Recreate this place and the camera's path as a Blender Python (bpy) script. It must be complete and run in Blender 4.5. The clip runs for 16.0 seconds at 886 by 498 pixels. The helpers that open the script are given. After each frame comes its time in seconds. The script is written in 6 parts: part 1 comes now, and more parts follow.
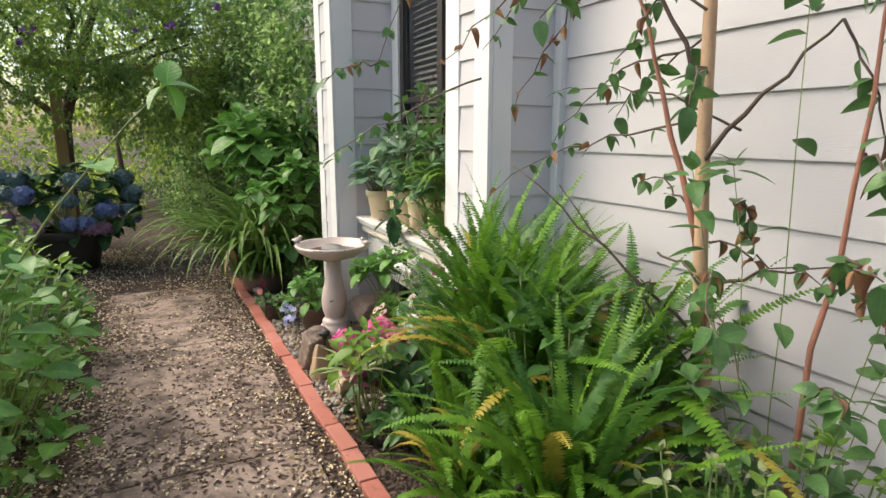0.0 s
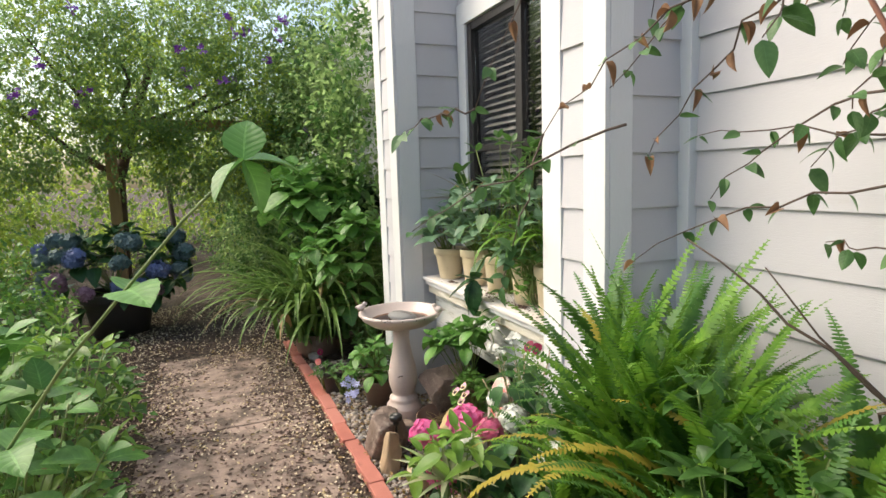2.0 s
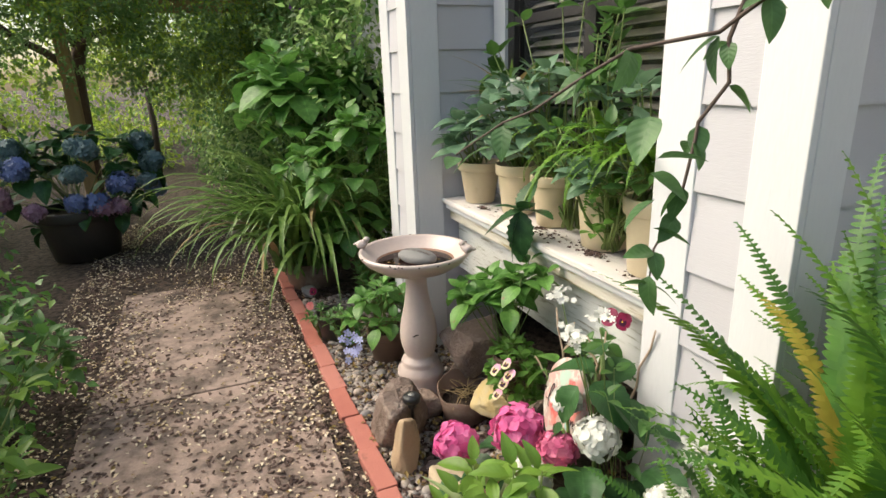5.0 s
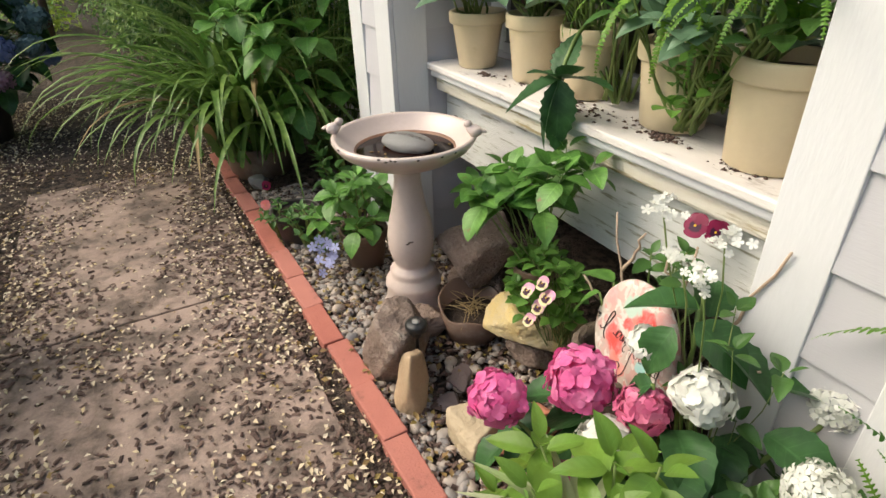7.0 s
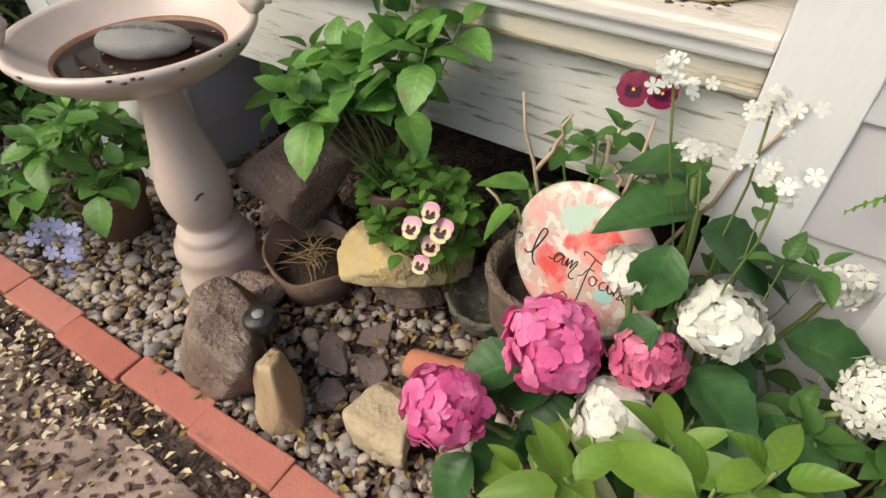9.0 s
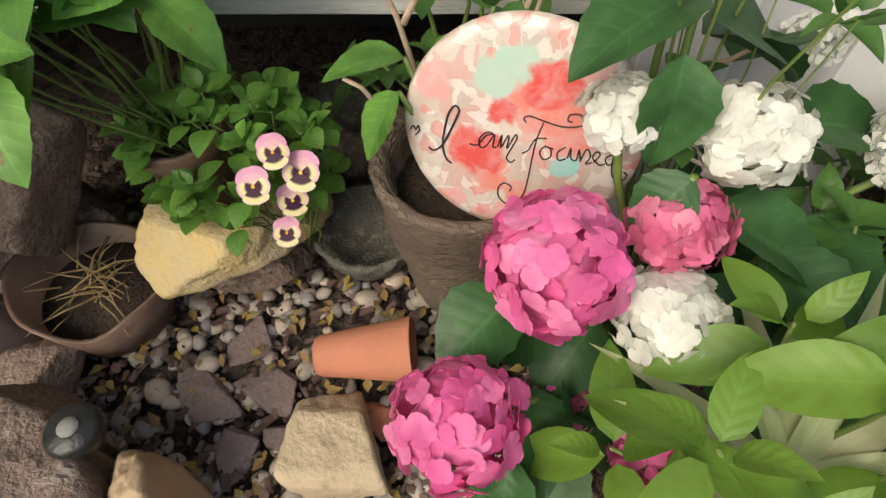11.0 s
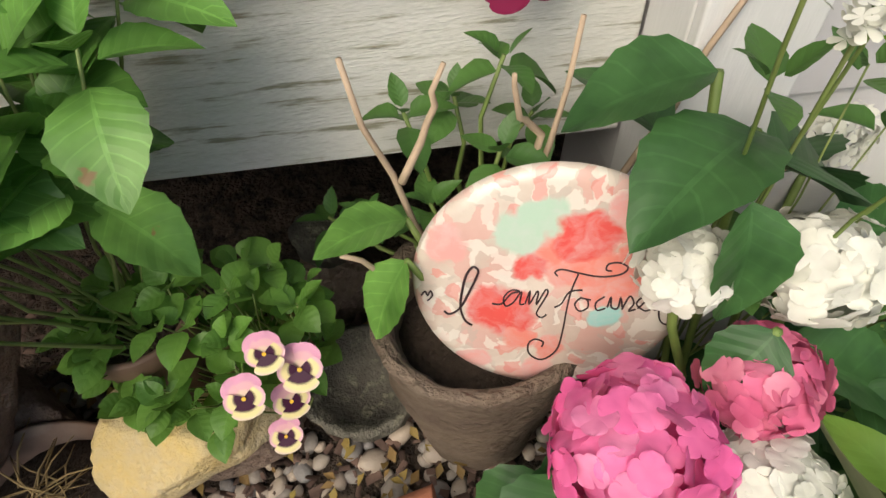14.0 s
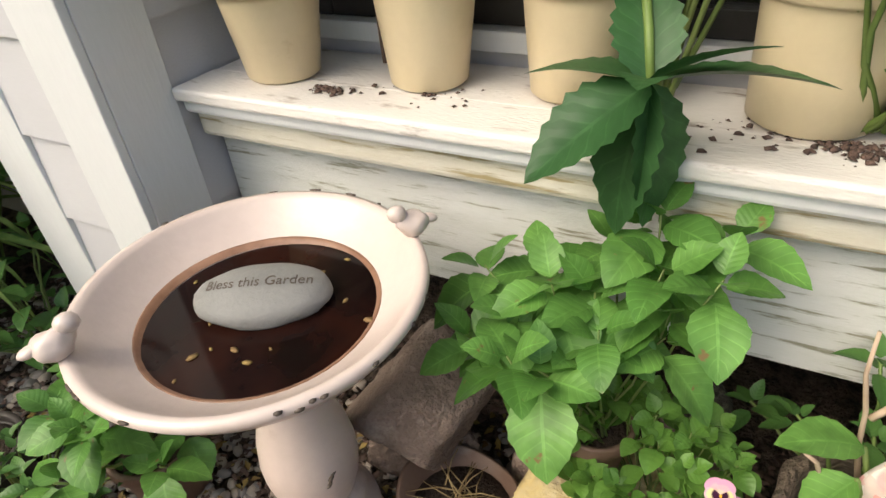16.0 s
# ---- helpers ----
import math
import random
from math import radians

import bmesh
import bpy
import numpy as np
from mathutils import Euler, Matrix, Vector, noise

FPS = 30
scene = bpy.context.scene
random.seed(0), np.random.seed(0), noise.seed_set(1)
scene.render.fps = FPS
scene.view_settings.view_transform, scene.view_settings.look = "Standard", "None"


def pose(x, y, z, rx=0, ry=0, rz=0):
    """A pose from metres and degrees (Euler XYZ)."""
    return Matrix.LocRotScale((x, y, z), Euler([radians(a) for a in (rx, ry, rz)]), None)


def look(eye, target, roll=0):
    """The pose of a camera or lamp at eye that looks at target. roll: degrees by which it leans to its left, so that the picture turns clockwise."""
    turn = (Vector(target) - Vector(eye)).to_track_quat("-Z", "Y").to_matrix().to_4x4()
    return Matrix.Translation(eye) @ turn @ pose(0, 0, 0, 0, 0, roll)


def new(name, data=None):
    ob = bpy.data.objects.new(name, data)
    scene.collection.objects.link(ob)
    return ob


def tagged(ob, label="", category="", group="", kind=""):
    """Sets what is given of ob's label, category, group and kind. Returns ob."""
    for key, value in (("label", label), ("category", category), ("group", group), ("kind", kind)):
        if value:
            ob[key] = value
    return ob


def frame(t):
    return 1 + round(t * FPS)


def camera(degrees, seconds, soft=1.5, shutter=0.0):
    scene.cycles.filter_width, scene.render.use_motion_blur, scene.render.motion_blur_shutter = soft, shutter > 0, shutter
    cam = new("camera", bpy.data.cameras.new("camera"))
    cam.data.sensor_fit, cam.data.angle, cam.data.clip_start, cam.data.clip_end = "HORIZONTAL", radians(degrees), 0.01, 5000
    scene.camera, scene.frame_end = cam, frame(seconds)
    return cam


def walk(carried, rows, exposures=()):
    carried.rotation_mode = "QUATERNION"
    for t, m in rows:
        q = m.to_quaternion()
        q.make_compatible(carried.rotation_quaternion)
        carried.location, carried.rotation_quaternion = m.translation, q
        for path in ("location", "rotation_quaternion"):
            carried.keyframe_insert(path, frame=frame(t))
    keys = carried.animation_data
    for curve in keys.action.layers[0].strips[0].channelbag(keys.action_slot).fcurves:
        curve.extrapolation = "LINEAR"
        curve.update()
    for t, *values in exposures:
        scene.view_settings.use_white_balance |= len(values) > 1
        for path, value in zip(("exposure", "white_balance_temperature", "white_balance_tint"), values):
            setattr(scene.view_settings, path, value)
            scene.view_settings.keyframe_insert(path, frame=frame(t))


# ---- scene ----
cam = camera(75.9, 16.0)
PATH = [
    (0, (0.629, 0.286, 1.44), (1.507, 2.04, 1.046), 0.1),
    (0.5, (0.69, 0.353, 1.452), (1.561, 2.122, 1.122), 0.3),
    (1, (0.629, 0.429, 1.452), (1.482, 2.217, 1.178), -0.1),
    (1.5, (0.628, 0.668, 1.5), (1.435, 2.479, 1.238), -1.2),
    (2, (0.615, 0.796, 1.503), (1.376, 2.629, 1.253), -1.8),
    (2.5, (0.676, 0.938, 1.515), (1.37, 2.795, 1.251), -1.7),
    (3, (0.759, 1.094, 1.536), (1.414, 2.962, 1.246), -1.6),
    (5.5, (0.913, 1.805, 1.417), (1.621, 3.542, 0.725), -1.6),
    (6, (0.96, 1.915, 1.385), (1.661, 3.605, 0.578), -1.2),
    (6.5, (0.942, 2.055, 1.365), (1.686, 3.666, 0.442), -1.1),
    (7, (0.887, 2.252, 1.35), (1.685, 3.782, 0.34), -1.8),
    (7.5, (0.862, 2.376, 1.334), (1.738, 3.803, 0.241), -2.5),
    (8, (0.929, 2.518, 1.3), (1.923, 3.786, 0.115), -2.1),
    (8.5, (1.003, 2.649, 1.235), (2.093, 3.726, -0.05), -2.1),
    (9, (1.038, 2.782, 1.178), (2.238, 3.602, -0.196), -0.8),
    (9.5, (1.072, 2.908, 1.147), (2.308, 3.488, -0.315), -1.1),
    (10, (1.128, 2.966, 1.098), (2.353, 3.333, -0.439), -1.7),
    (12.5, (1.402, 3.132, 0.805), (2.468, 3.014, -0.884), -2.5),
    (13, (1.426, 3.126, 0.801), (2.518, 2.978, -0.868), -2.3),
    (13.5, (1.427, 3.122, 0.845), (2.601, 2.965, -0.767), -2.6),
    (14, (1.417, 3.128, 0.95), (2.73, 3.02, -0.555), -3.5),
    (14.5, (1.431, 3.121, 1.028), (2.853, 3.14, -0.378), -4.2),
    (15, (1.387, 3.203, 1.107), (2.886, 3.471, -0.189), -5.2),
    (15.5, (1.279, 3.319, 1.176), (2.766, 3.857, -0.049), -5.0),
    (16, (1.204, 3.407, 1.211), (2.636, 4.16, 0.035), -4.1),
]
EXPOSURES = [(0, 1.0, 6900, 6), (2.5, 1.05, 6900, 6), (5.5, 0.92, 6900, 6), (8, 0.75, 6900, 6), (10, 0.56, 6900, 6), (12.5, 0.55, 6900, 6), (14.5, 0.62, 6900, 6), (16, 0.9, 6900, 6)]
walk(cam, [(t, look(eye, target, roll)) for t, eye, target, roll in PATH], EXPOSURES)

# ---- light ----
world = bpy.data.worlds.new("world")
scene.world = world
world.use_nodes = True
_n = world.node_tree.nodes
_sky = _n.new("ShaderNodeTexSky")
_sky.sky_type, _sky.sun_disc = "NISHITA", False
_sky.sun_elevation, _sky.sun_rotation = radians(46.5), radians(-56)
_sky.air_density, _sky.dust_density = 1.0, 4.0
world.node_tree.links.new(_sky.outputs[0], _n["Background"].inputs[0])
_n["Background"].inputs[1].default_value = 0.15
sun = new("sun", bpy.data.lights.new("sun", "SUN"))
sun.data.energy, sun.data.angle, sun.data.color = 1.4, radians(45), (1.0, 0.94, 0.85)
sun.matrix_world = look((-6.0, 4.0, 7.6), (0, 0, 0))


# ---- materials ----
def shader(name, rough=0.6, spec=0.4, metal=0.0):
    m = bpy.data.materials.new(name)
    m.use_nodes = True
    b = m.node_tree.nodes["Principled BSDF"]
    b.inputs["Roughness"].default_value, b.inputs["Metallic"].default_value = rough, metal
    b.inputs["Specular IOR Level"].default_value = spec
    return m, m.node_tree.nodes, m.node_tree.links, b


def mix(n, l, fac, a, b, mode="MIX"):
    q = n.new("ShaderNodeMix")
    q.data_type, q.blend_type = "RGBA", mode
    for s, v in ((q.inputs[0], fac), (q.inputs[6], a), (q.inputs[7], b)):
        if isinstance(v, (int, float)):
            s.default_value = v
        elif isinstance(v, tuple):
            s.default_value = (*v, 1)
        else:
            l.new(v, s)
    return q.outputs[2]


def noise_fac(n, l, scale, lo, hi, detail=4.0, vec=None, rough=0.55):
    t = n.new("ShaderNodeTexNoise")
    t.inputs["Scale"].default_value, t.inputs["Detail"].default_value, t.inputs["Roughness"].default_value = scale, detail, rough
    if vec is not None:
        l.new(vec, t.inputs["Vector"])
    r = n.new("ShaderNodeMapRange")
    r.inputs[1].default_value, r.inputs[2].default_value = lo, hi
    l.new(t.outputs[0], r.inputs[0])
    return r.outputs[0]


def coords(n, l, stretch=(1, 1, 1), world_space=False):
    """Object coordinates, or world position where one surface spans many objects."""
    m = n.new("ShaderNodeMapping")
    m.inputs["Scale"].default_value = stretch
    if world_space:
        l.new(n.new("ShaderNodeNewGeometry").outputs["Position"], m.inputs[0])
    else:
        l.new(n.new("ShaderNodeTexCoord").outputs["Object"], m.inputs[0])
    return m.outputs[0]


def rand_value(n, l):
    """A number for each object and each loose piece of a mesh."""
    a = n.new("ShaderNodeMath")
    a.operation = "ADD"
    l.new(n.new("ShaderNodeObjectInfo").outputs["Random"], a.inputs[0])
    l.new(n.new("ShaderNodeNewGeometry").outputs["Random Per Island"], a.inputs[1])
    f = n.new("ShaderNodeMath")
    f.operation = "FRACT"
    l.new(a.outputs[0], f.inputs[0])
    return f.outputs[0]


def bumped(n, l, b, height, strength, dist=0.01):
    q = n.new("ShaderNodeBump")
    q.inputs["Strength"].default_value, q.inputs["Distance"].default_value = strength, dist
    l.new(height, q.inputs["Height"])
    l.new(q.outputs[0], b.inputs["Normal"])


def plain(name, c1, c2, big=3.0, fine=60.0, rough=0.6, bump=0.3, vary=None, stretch=(1, 1, 1), dirt=None, dirt_at=(0.55, 0.7), dirt_scale=6.0, spec=0.4, world_space=True, metal=0.0, bump_dist=0.004):
    """A surface with broad and fine variation between two colours, stains, relief and, with vary, a third colour by piece."""
    m, n, l, b = shader(name, rough, spec, metal)
    v = coords(n, l, stretch, world_space)
    fine_f = noise_fac(n, l, fine, 0.25, 0.75, 5, v)
    col = mix(n, l, noise_fac(n, l, big, 0.3, 0.7, 4, v), c1, c2)
    col = mix(n, l, 0.35, col, mix(n, l, fine_f, c2, c1))
    if vary:
        col = mix(n, l, rand_value(n, l), col, mix(n, l, 0.75, col, vary))
    if dirt:
        col = mix(n, l, noise_fac(n, l, dirt_scale, *dirt_at, 8, v, 0.65), col, dirt)
    l.new(col, b.inputs["Base Color"])
    bumped(n, l, b, fine_f, bump, bump_dist)
    return m


def leafy(name, c1, c2, rough=0.45, trans=0.35, veins=7.0, vein_amt=0.25, spots=None, tip=None, spec=0.4):
    """A leaf or petal: colour by piece, midrib and side veins from the leaf's own coordinates, light passing through."""
    m, n, l, b = shader(name, rough, spec)
    col = mix(n, l, rand_value(n, l), c1, c2)
    at = n.new("ShaderNodeAttribute")
    at.attribute_name = "blade"
    sep = n.new("ShaderNodeSeparateXYZ")
    l.new(at.outputs["Vector"], sep.inputs[0])

    def m_(op, a, c=None):
        q = n.new("ShaderNodeMath")
        q.operation = op
        for s, w in zip(q.inputs, (a, c)):
            if w is None:
                continue
            if isinstance(w, (int, float)):
                s.default_value = w
            else:
                l.new(w, s)
        return q.outputs[0]
    u, w = m_("ABSOLUTE", sep.outputs[0]), sep.outputs[1]
    if veins:
        saw = m_("PINGPONG", m_("SUBTRACT", m_("MULTIPLY", w, veins), m_("MULTIPLY", u, veins * 0.22)), 0.5)
        side = m_("LESS_THAN", saw, 0.06)
        line = m_("MAXIMUM", m_("MULTIPLY", side, 0.6), m_("LESS_THAN", u, 0.055))
        col = mix(n, l, m_("MULTIPLY", line, vein_amt * 0.55), col, tuple(min(1, x * 2.2 + 0.03) for x in c2))
        bumped(n, l, b, saw, 0.25, 0.003)
    if tip:
        col = mix(n, l, m_("POWER", w, 1.6), col, tip)
    col = mix(n, l, noise_fac(n, l, 18, 0.35, 0.7, 3, coords(n, l, (1, 1, 1), True)), col, tuple(x * 0.72 for x in c1))
    if spots:
        col = mix(n, l, noise_fac(n, l, 30, 0.68, 0.72, 3, coords(n, l, (1, 1, 1), True)), col, spots)
    l.new(col, b.inputs["Base Color"])
    t = n.new("ShaderNodeBsdfTranslucent")
    l.new(col, t.inputs[0])
    s = n.new("ShaderNodeMixShader")
    s.inputs[0].default_value = trans
    l.new(b.outputs[0], s.inputs[1])
    l.new(t.outputs[0], s.inputs[2])
    l.new(s.outputs[0], n["Material Output"].inputs[0])
    return m


SIDING = plain("siding_paint", (0.51, 0.50, 0.525), (0.57, 0.56, 0.58), 1.5, 90, 0.6, 0.15, vary=(0.47, 0.46, 0.485), stretch=(1, 0.4, 3), dirt=(0.4, 0.38, 0.35), dirt_at=(0.66, 0.9))
TRIM = plain("white_trim_paint", (0.70, 0.70, 0.71), (0.62, 0.62, 0.63), 1.2, 70, 0.45, 0.12, stretch=(2, 2, 0.4), dirt=(0.5, 0.48, 0.42), dirt_at=(0.68, 0.85))
APRON = plain("flaking_white_board", (0.76, 0.76, 0.75), (0.62, 0.63, 0.59), 3.0, 50, 0.7, 0.7, stretch=(1, 1, 11), dirt=(0.30, 0.29, 0.22), dirt_at=(0.56, 0.64), dirt_scale=6.0)
SHELF = plain("weathered_shelf_paint", (0.76, 0.73, 0.70), (0.66, 0.61, 0.57), 3.0, 60, 0.65, 0.35, stretch=(4, 1, 4), dirt=(0.3, 0.24, 0.2), dirt_at=(0.58, 0.72), dirt_scale=9.0)
MOULD = plain("mildewed_moulding", (0.72, 0.69, 0.62), (0.60, 0.55, 0.44), 4.0, 60, 0.75, 0.5, stretch=(6, 1, 12), dirt=(0.34, 0.27, 0.14), dirt_at=(0.52, 0.60), dirt_scale=3.0)
DARK_FRAME = plain("dark_window_frame", (0.02, 0.018, 0.018), (0.035, 0.03, 0.03), rough=0.4)
BLIND = plain("grey_blind", (0.30, 0.28, 0.26), (0.22, 0.21, 0.2), 4, 40, 0.5, 0.1, vary=(0.36, 0.34, 0.3))
CONCRETE = plain("sandy_concrete", (0.40, 0.30, 0.25), (0.29, 0.21, 0.17), 2.2, 120, 0.9, 0.5, dirt=(0.10, 0.075, 0.06), dirt_at=(0.43, 0.62), dirt_scale=4.5)
SOIL = plain("soil_and_mulch", (0.085, 0.06, 0.045), (0.15, 0.11, 0.085), 3.0, 80, 0.95, 1.0, dirt=(0.035, 0.025, 0.02), dirt_at=(0.45, 0.6), dirt_scale=25, bump_dist=0.02)
BRICK = plain("red_edging_brick", (0.44, 0.15, 0.11), (0.34, 0.105, 0.08), 8, 120, 0.85, 0.4, vary=(0.47, 0.2, 0.16), dirt=(0.16, 0.08, 0.06), dirt_at=(0.58, 0.75), dirt_scale=14)
CERAMIC = plain("glazed_pale_stoneware", (0.60, 0.50, 0.455), (0.50, 0.41, 0.37), 5, 60, 0.28, 0.08, dirt=(0.32, 0.24, 0.19), dirt_at=(0.64, 0.8), spec=0.5)
RIM_CHIP = plain("dark_glaze_chips", (0.10, 0.07, 0.055), (0.05, 0.04, 0.03), rough=0.5)
GREY_STONE = plain("grey_pebble_stone", (0.23, 0.225, 0.215), (0.17, 0.168, 0.16), 10, 150, 0.7, 0.25, dirt=(0.2, 0.18, 0.16))
BROWN_ROCK = plain("brown_rock", (0.29, 0.215, 0.175), (0.15, 0.105, 0.085), 9, 80, 0.8, 0.9, dirt=(0.38, 0.31, 0.26), dirt_at=(0.54, 0.74), dirt_scale=16, bump_dist=0.008)
TAN_ROCK = plain("tan_rock", (0.46, 0.34, 0.22), (0.34, 0.24, 0.15), 7, 90, 0.7, 0.4, dirt=(0.2, 0.14, 0.09))
YEL_ROCK = plain("yellow_sandstone", (0.58, 0.43, 0.17), (0.48, 0.42, 0.30), 12, 90, 0.85, 0.8, dirt=(0.36, 0.31, 0.2), dirt_at=(0.54, 0.72), dirt_scale=7)
PALE_ROCK = plain("pale_sandstone", (0.52, 0.42, 0.29), (0.38, 0.3, 0.2), 9, 90, 0.85, 0.6)
SLATE = plain("purple_slate", (0.22, 0.165, 0.15), (0.15, 0.11, 0.105), 9, 110, 0.7, 0.6)
PEBBLE = plain("river_pebbles", (0.50, 0.41, 0.33), (0.34, 0.28, 0.23), 12, 150, 0.5, 0.2, vary=(0.13, 0.14, 0.16))
TERRA = plain("terracotta", (0.48, 0.195, 0.12), (0.40, 0.15, 0.09), 7, 120, 0.85, 0.25, dirt=(0.66, 0.5, 0.42), dirt_at=(0.66, 0.72), dirt_scale=9)
BROWN_POT = plain("brown_plastic_pot", (0.17, 0.105, 0.075), (0.13, 0.08, 0.06), 5, 80, 0.55, 0.1, dirt=(0.22, 0.17, 0.14))
DARK_POT = plain("dark_pot", (0.035, 0.03, 0.028), (0.06, 0.05, 0.045), 5, 80, 0.5, 0.15)
CREAM_POT = plain("cream_glazed_pot", (0.68, 0.57, 0.38), (0.60, 0.49, 0.32), 4, 60, 0.35, 0.08, dirt=(0.38, 0.27, 0.15), dirt_at=(0.66, 0.82), spec=0.5)
EARTH = plain("potting_soil", (0.035, 0.024, 0.018), (0.08, 0.055, 0.04), 14, 120, 0.95, 1.0, dirt=(0.5, 0.48, 0.44), dirt_at=(0.71, 0.74), dirt_scale=70, bump_dist=0.01)
BARREL = plain("rough_concrete_planter", (0.24, 0.185, 0.14), (0.12, 0.085, 0.065), 5, 60, 0.95, 1.0, stretch=(1, 1, 4), dirt=(0.3, 0.25, 0.2), dirt_at=(0.6, 0.75), bump_dist=0.012)
BARK_D = plain("dark_twig_bark", (0.075, 0.05, 0.042), (0.12, 0.085, 0.065), 20, 120, 0.8, 0.4)
BARK_B = plain("birch_bark", (0.52, 0.36, 0.23), (0.40, 0.25, 0.155), 9, 90, 0.6, 0.3, dirt=(0.12, 0.07, 0.05), dirt_at=(0.62, 0.72), dirt_scale=16)
BARK_R = plain("red_brown_bark", (0.38, 0.17, 0.115), (0.28, 0.115, 0.08), 9, 90, 0.5, 0.3)
WOOD = plain("raw_wood_post", (0.42, 0.27, 0.13), (0.3, 0.18, 0.085), 3, 60, 0.75, 0.4, stretch=(6, 6, 0.6))
TWIG = plain("dry_pale_twig", (0.50, 0.38, 0.28), (0.38, 0.28, 0.2), 20, 100, 0.8, 0.3)
BLACK = plain("black_plastic", (0.012, 0.012, 0.013), (0.025, 0.025, 0.025), rough=0.35)
GREYPOST = plain("weathered_grey_post", (0.36, 0.36, 0.35), (0.27, 0.27, 0.26), 4, 60, 0.8, 0.3)
CEMENT_FIG = plain("dark_cement_figurine", (0.075, 0.07, 0.06), (0.15, 0.14, 0.115), 30, 160, 0.9, 0.9, dirt=(0.26, 0.25, 0.19), dirt_at=(0.54, 0.66), dirt_scale=40)
# near-black colour stands in for the shade under and inside the house
UNLIT_BACKING = plain("unlit_backing_black", (0.03, 0.03, 0.03), (0.04, 0.04, 0.04))

STEM = leafy("green_stem", (0.16, 0.24, 0.06), (0.22, 0.26, 0.09), 0.5, 0.1, 0)
L_HYD = leafy("hydrangea_leaf", (0.095, 0.235, 0.045), (0.165, 0.35, 0.075), 0.42, 0.32, 7, 0.45, spots=(0.2, 0.13, 0.05))
L_DARK = leafy("dark_glossy_leaf", (0.035, 0.10, 0.032), (0.065, 0.16, 0.05), 0.4, 0.22, 7, 0.3, spec=0.3)
L_LIME = leafy("young_lime_leaf", (0.21, 0.36, 0.055), (0.13, 0.27, 0.045), 0.4, 0.4, 6, 0.2)
L_MID = leafy("mid_green_leaf", (0.10, 0.22, 0.05), (0.06, 0.15, 0.04), 0.42, 0.35, 6, 0.2)
L_BLUE = leafy("blue_green_begonia_leaf", (0.17, 0.29, 0.17), (0.10, 0.20, 0.11), 0.4, 0.25, 6, 0.3)
L_FERN = leafy("fern_green", (0.12, 0.28, 0.03), (0.22, 0.39, 0.045), 0.45, 0.4, 0)
L_FERN2 = leafy("fern_deep_green", (0.07, 0.19, 0.035), (0.11, 0.25, 0.04), 0.45, 0.35, 0)
L_FERNY = leafy("yellowing_fern", (0.48, 0.40, 0.06), (0.36, 0.36, 0.05), 0.5, 0.4, 0, tip=(0.5, 0.33, 0.08))
L_GRASS = leafy("strap_grass", (0.09, 0.20, 0.04), (0.19, 0.33, 0.07), 0.35, 0.35, 0, tip=(0.24, 0.34, 0.09))
L_STRAW = leafy("dry_straw", (0.45, 0.33, 0.16), (0.34, 0.24, 0.12), 0.7, 0.2, 0)
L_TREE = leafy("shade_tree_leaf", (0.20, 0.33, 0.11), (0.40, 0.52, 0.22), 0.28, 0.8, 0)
# sunlight put into the leaf colour, brighter and yellower than the other leaves
L_SUN_TINT = leafy("sunlight_tinted_leaf", (0.36, 0.50, 0.07), (0.52, 0.60, 0.13), 0.5, 0.6, 0)
L_ROUND = leafy("pansy_leaf", (0.16, 0.33, 0.06), (0.11, 0.25, 0.05), 0.4, 0.4, 5, 0.2)
L_BIRCH = leafy("birch_leaf", (0.075, 0.17, 0.055), (0.13, 0.26, 0.08), 0.4, 0.35, 6, 0.25)
L_DEAD = leafy("dead_brown_leaf", (0.24, 0.12, 0.06), (0.34, 0.19, 0.10), 0.7, 0.25, 6, 0.2)
L_CREAM = leafy("cream_edged_leaf", (0.55, 0.56, 0.36), (0.30, 0.40, 0.16), 0.45, 0.35, 5, 0.3)
P_PINK = leafy("hot_pink_petal", (0.82, 0.13, 0.38), (0.88, 0.33, 0.56), 0.5, 0.3, 0)
P_ROSE = leafy("fading_rose_petal", (0.78, 0.15, 0.32), (0.80, 0.30, 0.42), 0.5, 0.3, 0)
P_WHITE = leafy("white_petal", (0.80, 0.80, 0.72), (0.84, 0.84, 0.80), 0.5, 0.25, 0)
P_BLUE = leafy("blue_hydrangea_petal", (0.14, 0.20, 0.42), (0.24, 0.28, 0.48), 0.5, 0.25, 0)
P_MAUVE = leafy("mauve_hydrangea_petal", (0.36, 0.19, 0.30), (0.42, 0.29, 0.36), 0.5, 0.25, 0)
P_TEAL = leafy("dull_teal_bloom", (0.09, 0.16, 0.17), (0.17, 0.24, 0.25), 0.5, 0.25, 0)
P_MAROON = leafy("maroon_pansy_petal", (0.19, 0.008, 0.045), (0.26, 0.015, 0.075), 0.5, 0.2, 0)
P_SKY = leafy("lilac_blue_petal", (0.45, 0.48, 0.80), (0.58, 0.60, 0.86), 0.5, 0.3, 0)
P_PURPLE = leafy("purple_petal", (0.22, 0.05, 0.40), (0.30, 0.09, 0.5), 0.5, 0.3, 0)
P_SALMON = leafy("salmon_petal", (0.80, 0.22, 0.20), (0.84, 0.34, 0.30), 0.5, 0.3, 0)
P_STAMEN = leafy("yellow_centre", (0.8, 0.45, 0.03), (0.8, 0.5, 0.05), 0.6, 0.1, 0)
